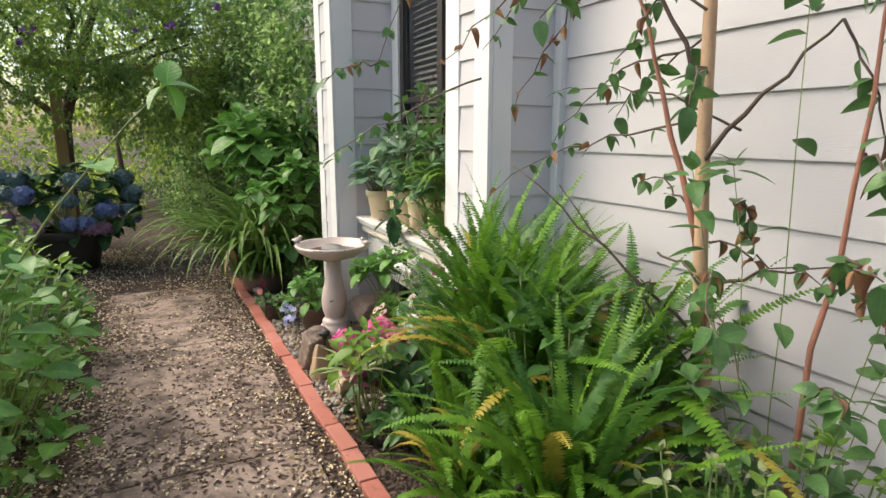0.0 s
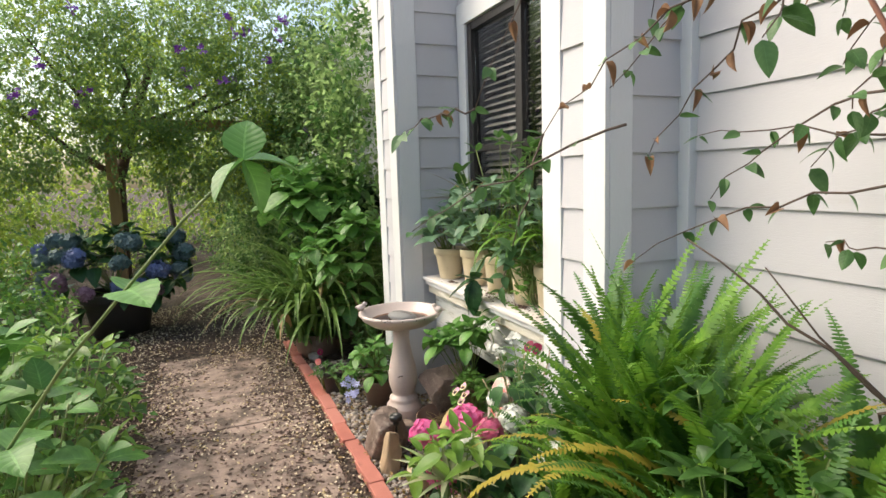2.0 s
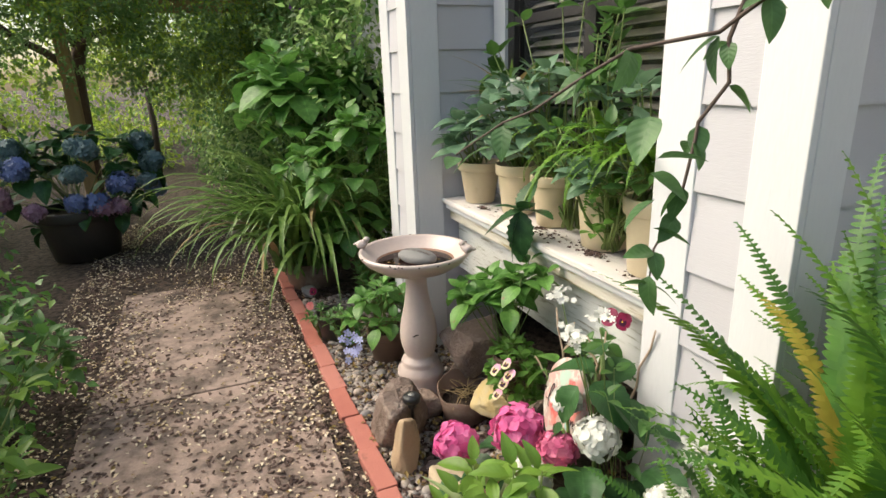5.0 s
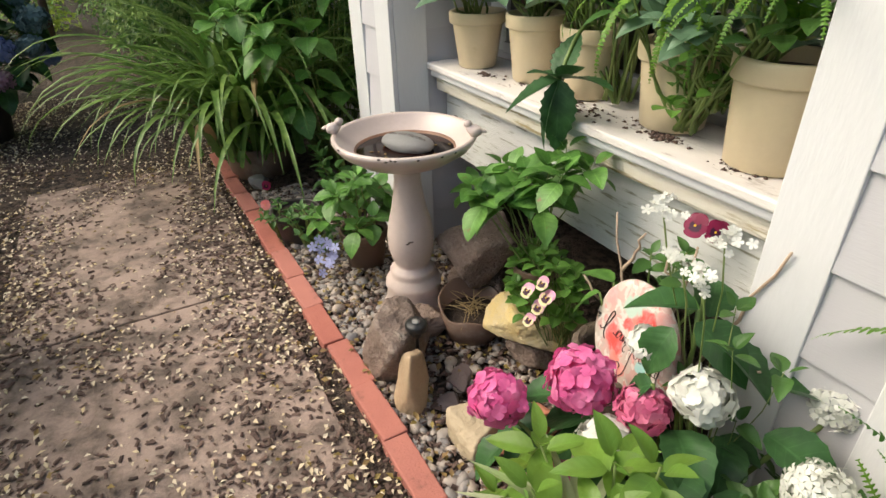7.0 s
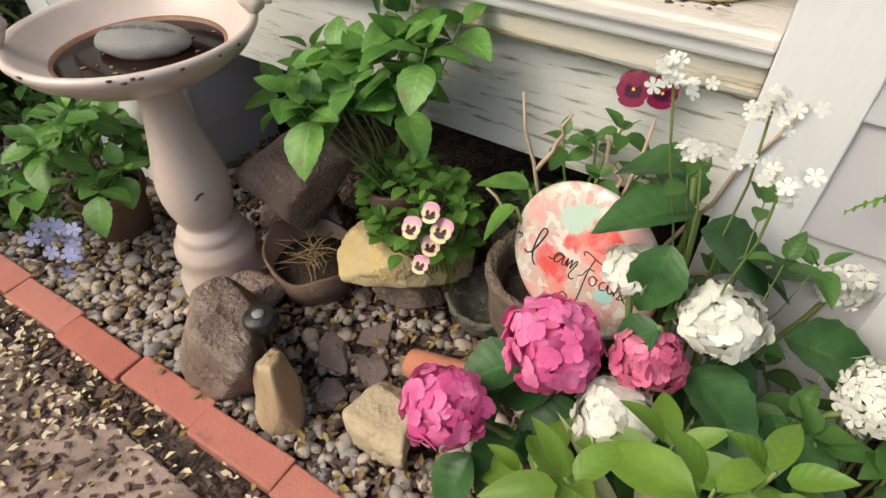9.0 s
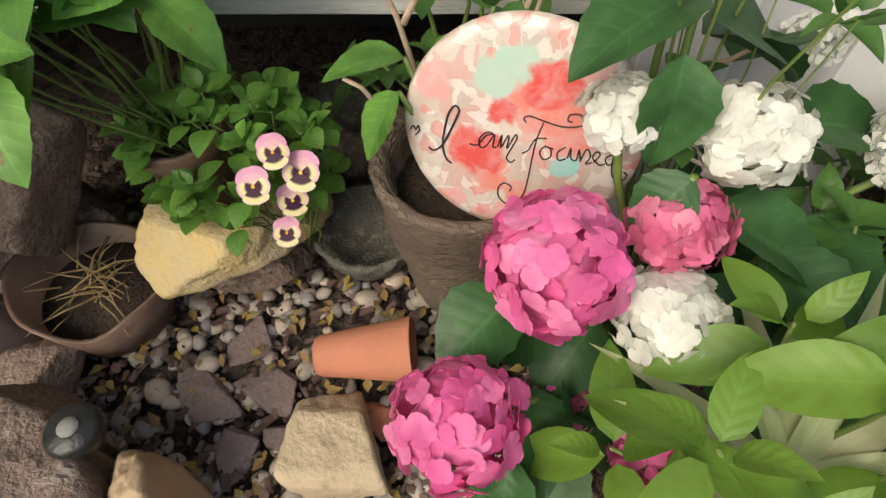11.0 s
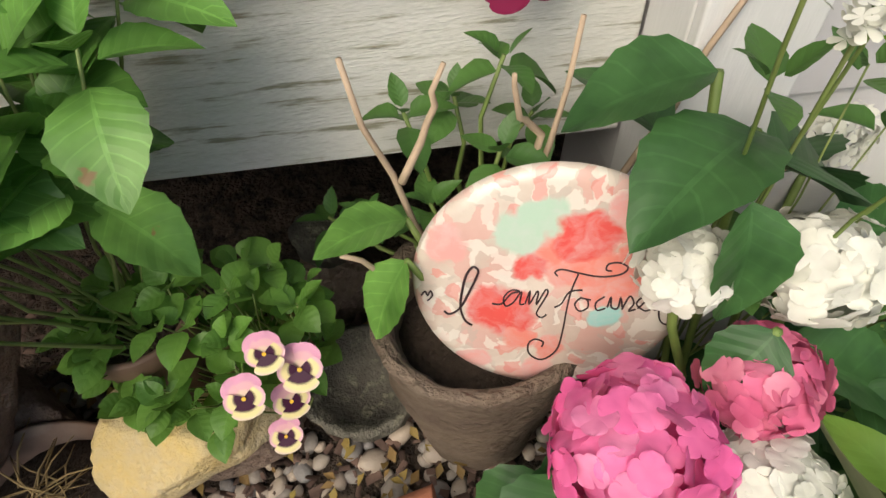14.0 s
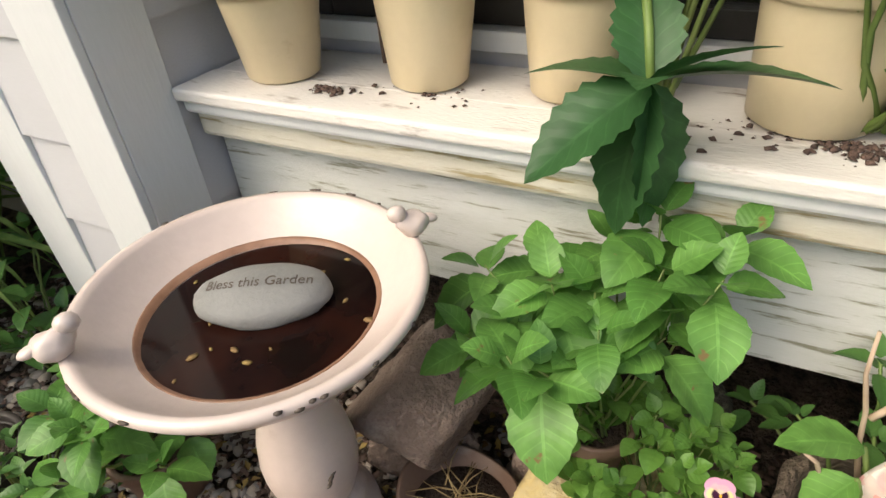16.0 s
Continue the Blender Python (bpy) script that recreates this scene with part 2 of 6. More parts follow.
LITTER_D = plain("dark_mulch_chip", (0.045, 0.027, 0.022), (0.085, 0.055, 0.045), 20, 90, 0.9, 0.3, vary=(0.16, 0.10, 0.08))
LITTER_P = plain("pale_fallen_leaf", (0.62, 0.50, 0.30), (0.48, 0.36, 0.2), 20, 90, 0.8, 0.2, vary=(0.70, 0.62, 0.50))
LITTER_Y = plain("yellow_fallen_leaf", (0.30, 0.23, 0.05), (0.20, 0.14, 0.045), 20, 90, 0.7, 0.2, vary=(0.17, 0.09, 0.045))


# ---- mesh helpers ----
def to_mesh(name, verts, faces, mats, smooth=True, blade=None, mat_ids=None):
    me = bpy.data.meshes.new(name)
    me.from_pydata([tuple(v) for v in verts], [], [tuple(int(i) for i in f) for f in faces])
    for q in (mats if isinstance(mats, (list, tuple)) else [mats]):
        me.materials.append(q)
    if smooth:
        me.polygons.foreach_set("use_smooth", [True] * len(me.polygons))
    if mat_ids is not None:
        me.polygons.foreach_set("material_index", [int(i) for i in mat_ids])
    if blade is not None:
        me.attributes.new("blade", "FLOAT_VECTOR", "POINT").data.foreach_set("vector", np.asarray(blade, np.float32).ravel())
    return me


def part(name, data, mat=None, parent=None, label="", m=None):
    """One mesh object, from a bmesh, a mesh or (vertices, faces), under a thing or on its own."""
    if isinstance(data, tuple):
        data = to_mesh(name, data[0], data[1], mat)
    elif isinstance(data, bmesh.types.BMesh):
        me = bpy.data.meshes.new(name)
        data.to_mesh(me)
        data.free()
        me.materials.append(mat)
        data = me
    ob = new(name, data)
    if m is not None:
        ob.matrix_basis = m
    if parent is not None:
        ob.parent = parent
    if label:
        ob["label"] = label
    return ob


def thing(name, at, label, category, group="", kind="", rz=0):
    ob = new(name)
    ob.empty_display_size = 0.05
    ob.matrix_basis = pose(*at, 0, 0, rz)
    return tagged(ob, label, category, group, kind)


def block(x0, y0, z0, x1, y1, z1, bevel=0.004):
    bm = bmesh.new()
    bmesh.ops.create_cube(bm, size=1, matrix=Matrix.Translation(((x0 + x1) / 2, (y0 + y1) / 2, (z0 + z1) / 2)) @ Matrix.Diagonal((x1 - x0, y1 - y0, z1 - z0, 1)))
    if bevel:
        bmesh.ops.bevel(bm, geom=bm.edges[:], offset=bevel, segments=2, profile=0.5, affect="EDGES")
    return bm


def lathe(profile, n=32):
    """(vertices, faces) of a profile of (radius, height) turned round z."""
    v, f = [], []
    for r, z in profile:
        for i in range(n):
            a = 2 * math.pi * i / n
            v.append((r * math.cos(a), r * math.sin(a), z))
    for j in range(len(profile) - 1):
        for i in range(n):
            k = (i + 1) % n
            f.append((j * n + i, j * n + k, (j + 1) * n + k, (j + 1) * n + i))
    f.append(tuple(range(n))[::-1])
    f.append(tuple((len(profile) - 1) * n + i for i in range(n)))
    return v, f


def tube(points, radii, n=7):
    """(vertices, faces) of a tube along points."""
    pts = [Vector(p) for p in points]
    if not isinstance(radii, (list, tuple)):
        radii = [radii] * len(pts)
    v, f = [], []
    for i, p in enumerate(pts):
        d = (pts[min(i + 1, len(pts) - 1)] - pts[max(i - 1, 0)]).normalized()
        a = d.orthogonal().normalized() if i == 0 else (a - d * a.dot(d)).normalized()
        b = d.cross(a)
        for k in range(n):
            t = 2 * math.pi * k / n
            v.append(p + (a * math.cos(t) + b * math.sin(t)) * radii[i])
    for i in range(len(pts) - 1):
        for k in range(n):
            q = (k + 1) % n
            f.append((i * n + k, i * n + q, (i + 1) * n + q, (i + 1) * n + k))
    f.append(tuple(range(n))[::-1])
    f.append(tuple((len(pts) - 1) * n + k for k in range(n)))
    return v, f


def bend(p0, p1, sag=0.0, n=6, wob=0.0, rng=random):
    """Points of a curve from p0 to p1, raised in the middle by sag."""
    a, b = Vector(p0), Vector(p1)
    return [a.lerp(b, t) + Vector((rng.uniform(-wob, wob), rng.uniform(-wob, wob), 4 * sag * t * (1 - t) + rng.uniform(-wob, wob))) * (1 if 0 < i < n else 0) for i, t in ((i, i / n) for i in range(n + 1))]


def rock(name, size, mat, seed, rough=0.22, sub=3):
    """A rounded stone with uneven faces."""
    bm = bmesh.new()
    bmesh.ops.create_icosphere(bm, subdivisions=sub, radius=1)
    off = Vector((seed * 7.3, seed * 3.1, seed * 5.7))
    for v in bm.verts:
        p = v.co.copy()
        k = 1 + rough * noise.noise(p * 1.1 + off) + rough * 0.5 * noise.noise(p * 2.7 + off) + rough * 0.16 * noise.noise(p * 8 + off)
        q = p * k
        v.co = Vector((q.x * size[0], q.y * size[1], q.z * size[2]))
    for f in bm.faces:
        f.smooth = True
    me = bpy.data.meshes.new(name)
    bm.to_mesh(me)
    bm.free()
    me.materials.append(mat)
    return me


def boulder(name, size, mat, seed, planes=8, worn=24, sub=5):
    """A broken stone: a block cut by many random planes, its edges worn, its faces uneven."""
    rg = random.Random(seed)
    cuts = [(Vector((rg.uniform(-0.15, 0.15), rg.uniform(-0.15, 0.15), e)).normalized(), 0.72) for e in (-1, 1)]
    for i in range(planes):
        z, a = 0.72 - 1.44 * (i + 0.5) / planes, 2.4 * i + rg.uniform(-0.7, 0.7)
        q = math.sqrt(1 - z * z)
        cuts.append((Vector((q * math.cos(a), q * math.sin(a), z)), rg.uniform(0.68, 0.95)))
    bm = bmesh.new()
    bmesh.ops.create_icosphere(bm, subdivisions=sub, radius=1)
    off = Vector((seed * 7.3, seed * 3.1, seed * 5.7))
    for v in bm.verts:
        d = v.co.normalized()
        r = sum((max(n.dot(d), 1e-3) / h) ** worn for n, h in cuts) ** (-1 / worn)
        p = d * r * (1 + 0.05 * noise.noise(d * 2.5 + off) + 0.03 * noise.noise(d * 7 + off) + 0.012 * noise.noise(d * 18 + off))
        v.co = Vector((p.x * size[0], p.y * size[1], p.z * size[2]))
    for f in bm.faces:
        f.smooth = True
    me = bpy.data.meshes.new(name)
    bm.to_mesh(me)
    bm.free()
    me.materials.append(mat)
    return me


def leaf_data(length=1.0, width=0.55, fold=0.25, curl=0.25, n=7, teeth=0.0, shape=0.75, wave=0.0, heart=0.0):
    """Vertices, faces and leaf coordinates of a blade from the origin along +y, its face up."""
    v, f, uv = [], [], []
    for i in range(n + 1):
        t = i / n
        w = width * 0.5 * math.sin(math.pi * t ** shape) ** 0.8 if 0 < t < 1 else 0.002
        if heart and t < 0.35:
            w = max(w, width * 0.5 * heart * (0.35 + t * 1.8))
        if teeth and 0 < i < n:
            w *= 1 + teeth * (1 if i % 2 else -1)
        y = length * t
        z = -curl * length * t * t
        h = fold * w
        r = wave * length * math.sin(9 * t)
        back = heart * 0.12 * length * (1 - t) ** 4
        v += [(-w, y - back, z + h + r), (-w * 0.5, y, z + h * 0.62), (0, y, z), (w * 0.5, y, z + h * 0.62), (w, y - back, z + h - r)]
        uv += [(-1, t, 0), (-0.5, t, 0), (0, t, 0), (0.5, t, 0), (1, t, 0)]
    for i in range(n):
        a = i * 5
        f += [(a + k, a + k + 1, a + k + 6, a + k + 5) for k in range(4)]
    return np.array(v), f, np.array(uv, float)


def leaf_mesh(name, mat, **kw):
    v, f, uv = leaf_data(**kw)
    return to_mesh(name, v, f, mat, True, uv)


def small_leaf(length=1.0, width=0.5, fold=0.3):
    """A leaf of four faces, for leaves in masses."""
    w = width / 2
    v = np.array([(0, 0, 0), (-w, length * 0.42, fold * w), (0, length * 0.45, 0), (w, length * 0.42, fold * w), (0, length, -0.12 * length)])
    return v, [(0, 2, 1), (0, 3, 2), (1, 2, 4), (2, 3, 4)], np.array([(0, 0, 0), (-1, 0.4, 0), (0, 0.4, 0), (1, 0.4, 0), (0, 1, 0)], float)


def scatter(name, template, mats, poses, smooth=True, ids=None):
    """Many copies of one small shape in one mesh. poses: matrices. ids: a material number for each copy."""
    v, f, uv = template
    nv = len(v)
    p = np.array([np.array(q) for q in poses])
    h = np.c_[v, np.ones(nv)]
    allv = np.einsum("pij,vj->pvi", p, h)[:, :, :3].reshape(-1, 3)
    sizes = np.array([len(q) for q in f])
    flat = np.concatenate([np.array(q) for q in f])
    loops = (flat[None, :] + (np.arange(len(p)) * nv)[:, None]).ravel()
    tot = np.tile(sizes, len(p))
    start = np.concatenate([[0], np.cumsum(tot)[:-1]])
    me = bpy.data.meshes.new(name)
    me.vertices.add(len(allv))
    me.vertices.foreach_set("co", allv.astype(np.float32).ravel())
    me.loops.add(len(loops))
    me.loops.foreach_set("vertex_index", loops.astype(np.int32))
    me.polygons.add(len(tot))
    me.polygons.foreach_set("loop_start", start.astype(np.int32))
    for q in (mats if isinstance(mats, (list, tuple)) else [mats]):
        me.materials.append(q)
    if ids is not None:
        me.polygons.foreach_set("material_index", np.repeat(np.asarray(ids, np.int32), len(f)))
    if smooth:
        me.polygons.foreach_set("use_smooth", np.ones(len(tot), bool))
    me.update(calc_edges=True)
    me.attributes.new("blade", "FLOAT_VECTOR", "POINT").data.foreach_set("vector", np.tile(uv, (len(p), 1)).astype(np.float32).ravel())
    return me


def aim(at, d, roll=0.0, size=1.0):
    """The pose of a leaf whose stalk is at a point and whose blade runs along d, face upwards."""
    y = Vector(d).normalized()
    up = Vector((0, 0, 1)) if abs(y.z) < 0.97 else Vector((0.7, 0.7, 0))
    x = y.cross(up).normalized()
    z = x.cross(y)
    m = Matrix((x, y, z)).transposed().to_4x4()
    s = size if isinstance(size, (tuple, list)) else (size, size, size)
    return Matrix.Translation(at) @ m @ Matrix.Rotation(roll, 4, "Y") @ Matrix.Diagonal((*s, 1))


def sphere_dir(rng, zmin=-1.0, zmax=1.0):
    z, a = rng.uniform(zmin, zmax), rng.uniform(0, 2 * math.pi)
    r = math.sqrt(max(0, 1 - z * z))
    return Vector((r * math.cos(a), r * math.sin(a), z))


# ---- ground and path ----
rng = random.Random(4)
nx, ny = 60, 60
xs = np.concatenate([[-900, -60, -15], np.linspace(-4, 4, nx - 6), [15, 60, 900]])
ys = np.concatenate([[-900, -60, -15], np.linspace(-3, 13, ny - 6), [25, 60, 900]])
gv = [(x, y, -0.012 + 0.012 * noise.noise(Vector((x * 2.3, y * 2.3, 0))) if abs(x) < 5 and -4 < y < 14 else -0.02) for y in ys for x in xs]
gf = [(j * nx + i, j * nx + i + 1, (j + 1) * nx + i + 1, (j + 1) * nx + i) for j in range(ny - 1) for i in range(nx - 1)]
ground = tagged(part("ground", (gv, gf), SOIL), "dark soil and mulch covering the garden ground", "ground", kind="structure")

path = thing("pavement", (0, 0, 0), "worn sandy concrete path slabs strewn with leaf litter", "path", kind="structure")
for y0, y1 in ((-2.2, -0.55), (-0.54, 1.1), (1.11, 2.76), (2.77, 4.42), (4.43, 6.08)):
    part("slab", block(0.16, y0, -0.08, 1.17, y1, 0.004, 0.006), CONCRETE, path)

edging = thing("brick_edging", (1.25, 4, 0), "row of weathered red bricks edging the pebble bed", "edging", kind="structure")
bm = block(-0.04, -0.127, -0.03, 0.04, 0.127, 0.03, 0.005)
brick_me = part("brick", bm, BRICK, edging).data
y = 6.05
first = True
while y > 0.9:
    m = pose(1.238 + (6 - y) * 0.02 + rng.uniform(-0.007, 0.007) - 1.25, y - 4, rng.uniform(-0.006, 0.004), rng.uniform(-1, 1), rng.uniform(-2, 2), 1.4 + rng.uniform(-1.5, 1.5))
    if first:
        edging.children[0].matrix_basis = m
        first = False
    else:
        part("brick", brick_me, None, edging, m=m)
    y -= 0.258 + rng.uniform(-0.006, 0.004)


# ---- house ----
Z_TOP = 3.4


def siding(wall, a, b, normal, z0=-0.02, z1=Z_TOP, off=0.0):
    """Lapped boards on a wall between two plan points, facing the normal; laps every 0.2 m."""
    a, b, nrm = Vector((*a, 0)), Vector((*b, 0)), Vector((*normal, 0))
    d = b - a
    me = None
    z = -0.03
    while z < z1 - 0.05:
        if me is None:
            h = 0.205
            sec = [(0.0, 0.0), (0.016, 0.0), (0.016, 0.004), (0.005, h), (0.0, h)]
            v = [p + nrm * (q + 0.001) + Vector((0, 0, w)) for p in (Vector(), d) for q, w in sec]
            f = [(0, 1, 2, 3, 4)[::-1], (5, 6, 7, 8, 9)] + [(i, (i + 1) % 5, (i + 1) % 5 + 5, i + 5) for i in range(5)]
            me = to_mesh("siding_board", v, f, SIDING, False)
        part("siding_board", me, None, wall, m=Matrix.Translation(a + Vector((0, 0, z))))
        z += 0.2


def wall(name, x0, y0, x1, y1, label, z0=-0.05, z1=Z_TOP, mat=SIDING):
    w = thing(name, ((x0 + x1) / 2, (y0 + y1) / 2, 0), label, "wall", kind="structure")
    part("wall_core", block(x0, y0, z0, x1, y1, z1, 0), mat, w).location = -w.location
    return w


def boards(w, runs):
    for a, b, nrm in runs:
        siding(w, (a[0] - w.location.x, a[1] - w.location.y), (b[0] - w.location.x, b[1] - w.location.y), nrm)


def trim(name, x0, y0, z0, x1, y1, z1, label, mat=TRIM, bevel=0.003):
    return tagged(part(name, block(x0, y0, z0, x1, y1, z1, bevel), mat), label, "trim", kind="structure")


PALE = "pale grey painted lap siding house wall"
w = wall("wall_south", 2.30, -3.2, 2.45, 2.44, PALE)
boards(w, [((2.30, -3.2), (2.30, 2.405), (-1, 0))])
trim("corner_strip", 2.252, 2.378, 0, 2.301, 2.441, Z_TOP, "white corner strip where two sided walls meet")
w = wall("wall_pier_south", 1.93, 2.44, 2.26, 2.80, "projecting sided pier beside the window alcove")
boards(w, [((2.03, 2.44), (2.262, 2.44), (0, -1)), ((1.93, 2.545), (1.93, 2.69), (-1, 0)), ((2.26, 2.80), (2.0, 2.80), (0, 1))])
trim("corner_board", 1.91, 2.42, 0, 1.93, 2.545, Z_TOP, "white painted corner board of the pier")
trim("corner_board", 1.931, 2.42, 0, 2.03, 2.44, Z_TOP, "white painted corner board of the pier")
trim("corner_board", 1.91, 2.69, 0, 1.93, 2.822, Z_TOP, "white painted corner board of the pier")
trim("corner_board", 1.931, 2.80, 0, 2.03, 2.822, Z_TOP, "white painted corner board of the pier")
w = wall("wall_pier_north", 1.81, 4.39, 2.26, 4.78, "projecting sided pier beside the window alcove")
boards(w, [((1.95, 4.39), (2.26, 4.39), (0, -1)), ((1.81, 4.51), (1.81, 4.66), (-1, 0)), ((2.26, 4.78), (1.95, 4.78), (0, 1))])
trim("corner_board", 1.79, 4.37, 0, 1.81, 4.51, Z_TOP, "white painted corner board of the pier")
trim("corner_board", 1.811, 4.37, 0, 1.95, 4.39, Z_TOP, "white painted corner board of the pier")
trim("corner_board", 1.79, 4.66, 0, 1.81, 4.80, Z_TOP, "white painted corner board of the pier")
trim("corner_board", 1.811, 4.78, 0, 1.95, 4.80, Z_TOP, "white painted corner board of the pier")
w = wall("wall_north", 2.30, 4.78, 2.45, 11.0, PALE)
boards(w, [((2.30, 4.80), (2.30, 11.0), (-1, 0))])
# alcove back wall round the window
w = wall("wall_alcove_back", 2.262, 2.80, 2.40, 4.40, "plain painted wall below the window in the alcove", z0=0.5, z1=0.87)
# backing and cover added, near black in place of the gap's shade
wall("wall_crawl_space", 2.7, 2.6, 2.75, 4.6, "added near-black backing standing in for the shade under the house", z1=0.5, mat=UNLIT_BACKING)
wall("ceiling_crawl_space", 2.402, 2.6, 2.75, 4.6, "added near-black cover standing in for the shade above the gap", z0=0.5, z1=0.55, mat=UNLIT_BACKING)
w = wall("wall_over_window", 2.262, 2.80, 2.40, 4.40, "painted wall over the window in the alcove", z0=2.62)
boards(w, [])
win = thing("window_1", (2.28, 3.6, 0.87), "dark framed window with closed grey slatted blinds", "window", kind="structure")
o = Vector(win.location)


def wpart(name, x0, y0, z0, x1, y1, z1, mat, bevel=0.003, label=""):
    return part(name, block(x0 - o.x, y0 - o.y, z0 - o.z, x1 - o.x, y1 - o.y, z1 - o.z, bevel), mat, win, label)


wpart("casing", 2.245, 4.25, 0.87, 2.285, 4.366, 2.62, TRIM)
wpart("casing", 2.245, 2.83, 0.87, 2.285, 2.95, 2.62, TRIM)
wpart("casing", 2.243, 2.83, 2.48, 2.287, 4.366, 2.618, TRIM)
wpart("window_sill", 2.23, 2.95, 0.87, 2.30, 4.25, 0.91, TRIM)
for y0, y1 in ((4.19, 4.25), (2.95, 3.01), (3.57, 3.64)):
    wpart("window_frame", 2.262, y0, 0.911, 2.31, y1, 2.479, DARK_FRAME)
for z0, z1 in ((0.911, 0.96), (2.43, 2.479), (1.66, 1.70)):
    wpart("window_frame", 2.264, 3.011, z0, 2.312, 3.569, z1, DARK_FRAME)
    wpart("window_frame", 2.264, 3.641, z0, 2.312, 4.189, z1, DARK_FRAME)
gm, gn, gl, gb = shader("window_glass", 0.02, 0.5)
gb.inputs["Transmission Weight"].default_value = 1.0
gb.inputs["IOR"].default_value = 1.45
for y0, y1 in ((3.011, 3.569), (3.641, 4.189)):
    g = wpart("pane", 2.29, y0, 0.96, 2.294, y1, 2.43, gm, 0)
    g.visible_shadow = False
slat_v = [(-0.018, 0, -0.012), (0.018, 0, 0.012), (0.018, 1, 0.012), (-0.018, 1, -0.012), (-0.0165, 0, -0.0145), (0.0195, 0, 0.0095), (0.0195, 1, 0.0095), (-0.0165, 1, -0.0145)]
slat_f = [(0, 1, 2, 3), (7, 6, 5, 4), (0, 4, 5, 1), (1, 5, 6, 2), (2, 6, 7, 3), (3, 7, 4, 0)]
for y0, wd in ((3.02, 0.54), (3.65, 0.53)):
    blind = thing("window_blind", (2.36, y0, 0.96), "grey slatted venetian blind hanging behind the window", "blind", group="window blinds")
    me = to_mesh("slat", [(x, y * wd, z) for x, y, z in slat_v], slat_f, BLIND, False)
    for i in range(35):
        part("slat", me, None, blind, m=pose(0, 0, 0.03 + i * 0.042, 0, 0, 0))
    part("head_rail", block(-0.02, 0, 1.49, 0.02, wd, 1.53), BLIND, blind)
# unseen room shell added, its lack of light put into the colour
w = wall("wall_room_inside", 2.75, 2.6, 2.8, 4.6, "added near-black backing for the unlit room behind the blinds", mat=UNLIT_BACKING)
w = wall("ceiling_room_inside", 2.402, 2.6, 2.75, 4.6, "added near-black cover for the unlit room above the window", z0=2.7, z1=2.75, mat=UNLIT_BACKING)
w = wall("wall_room_side", 2.402, 2.55, 2.75, 2.6, "added near-black side of the unlit room", mat=UNLIT_BACKING)
w = wall("wall_room_side_far", 2.402, 4.6, 2.75, 4.65, "added near-black side of the unlit room", mat=UNLIT_BACKING)

shelf = thing("window_shelf", (2.1, 3.6, 0.6), "weathered white painted wooden plant shelf below the window", "shelf")
o2 = Vector(shelf.location)


def spart(name, x0, y0, z0, x1, y1, z1, mat, bevel=0.004, label=""):
    return part(name, block(x0 - o2.x, y0 - o2.y, z0 - o2.z, x1 - o2.x, y1 - o2.y, z1 - o2.z, bevel), mat, shelf, label)


spart("shelf_board", 1.94, 2.824, 0.818, 2.06, 4.368, 0.845, SHELF, 0.006)
spart("shelf_board", 2.062, 2.824, 0.815, 2.245, 4.368, 0.842, SHELF, 0.004)
spart("nosing", 1.957, 2.824, 0.788, 2.05, 4.368, 0.8175, TRIM, 0.008)
spart("moulding", 1.98, 2.824, 0.728, 2.05, 4.368, 0.7875, MOULD, 0.012, "mildewed flaking moulding")
spart("apron", 2.03, 2.824, 0.455, 2.062, 4.368, 0.7275, APRON, 0.003, "peeling white apron board")


# ---- plant helpers ----
def face_out(at, normal, spin=0.0, size=1.0):
    """The pose of a flower at a point, facing the normal."""
    q = Vector(normal).to_track_quat("Z", "Y").to_matrix().to_4x4()
    return Matrix.Translation(at) @ q @ Matrix.Rotation(spin, 4, "Z") @ Matrix.Diagonal((size, size, size, 1))


def floret(petals=4, width=0.42, cup=0.18, n=4):
    """Vertices, faces and petal coordinates of a flat flower of unit radius."""
    v, f, uv = [(0, 0, 0)], [], [(0, 0, 0)]
    for p in range(petals):
        a = 2 * math.pi * p / petals
        c, s = math.cos(a), math.sin(a)
        b = len(v)
        for r, w, z in ((0.35, -width * 0.62, cup * 0.2), (0.35, width * 0.62, cup * 0.2), (0.75, -width, cup * 0.75), (0.75, width, cup * 0.75), (1.0, -width * 0.5, cup * 0.55), (1.0, width * 0.5, cup * 0.55)):
            v.append((r * c - w * s, r * s + w * c, z))
            uv.append((w, r, 0))
        f += [(0, b, b + 1), (b, b + 2, b + 3, b + 1), (b + 2, b + 4, b + 5, b + 3)]
    return np.array(v, float), f, np.array(uv, float)


FLORET4, FLORET5 = floret(4), floret(5, 0.36, 0.1)


FLORET_SETS = {}


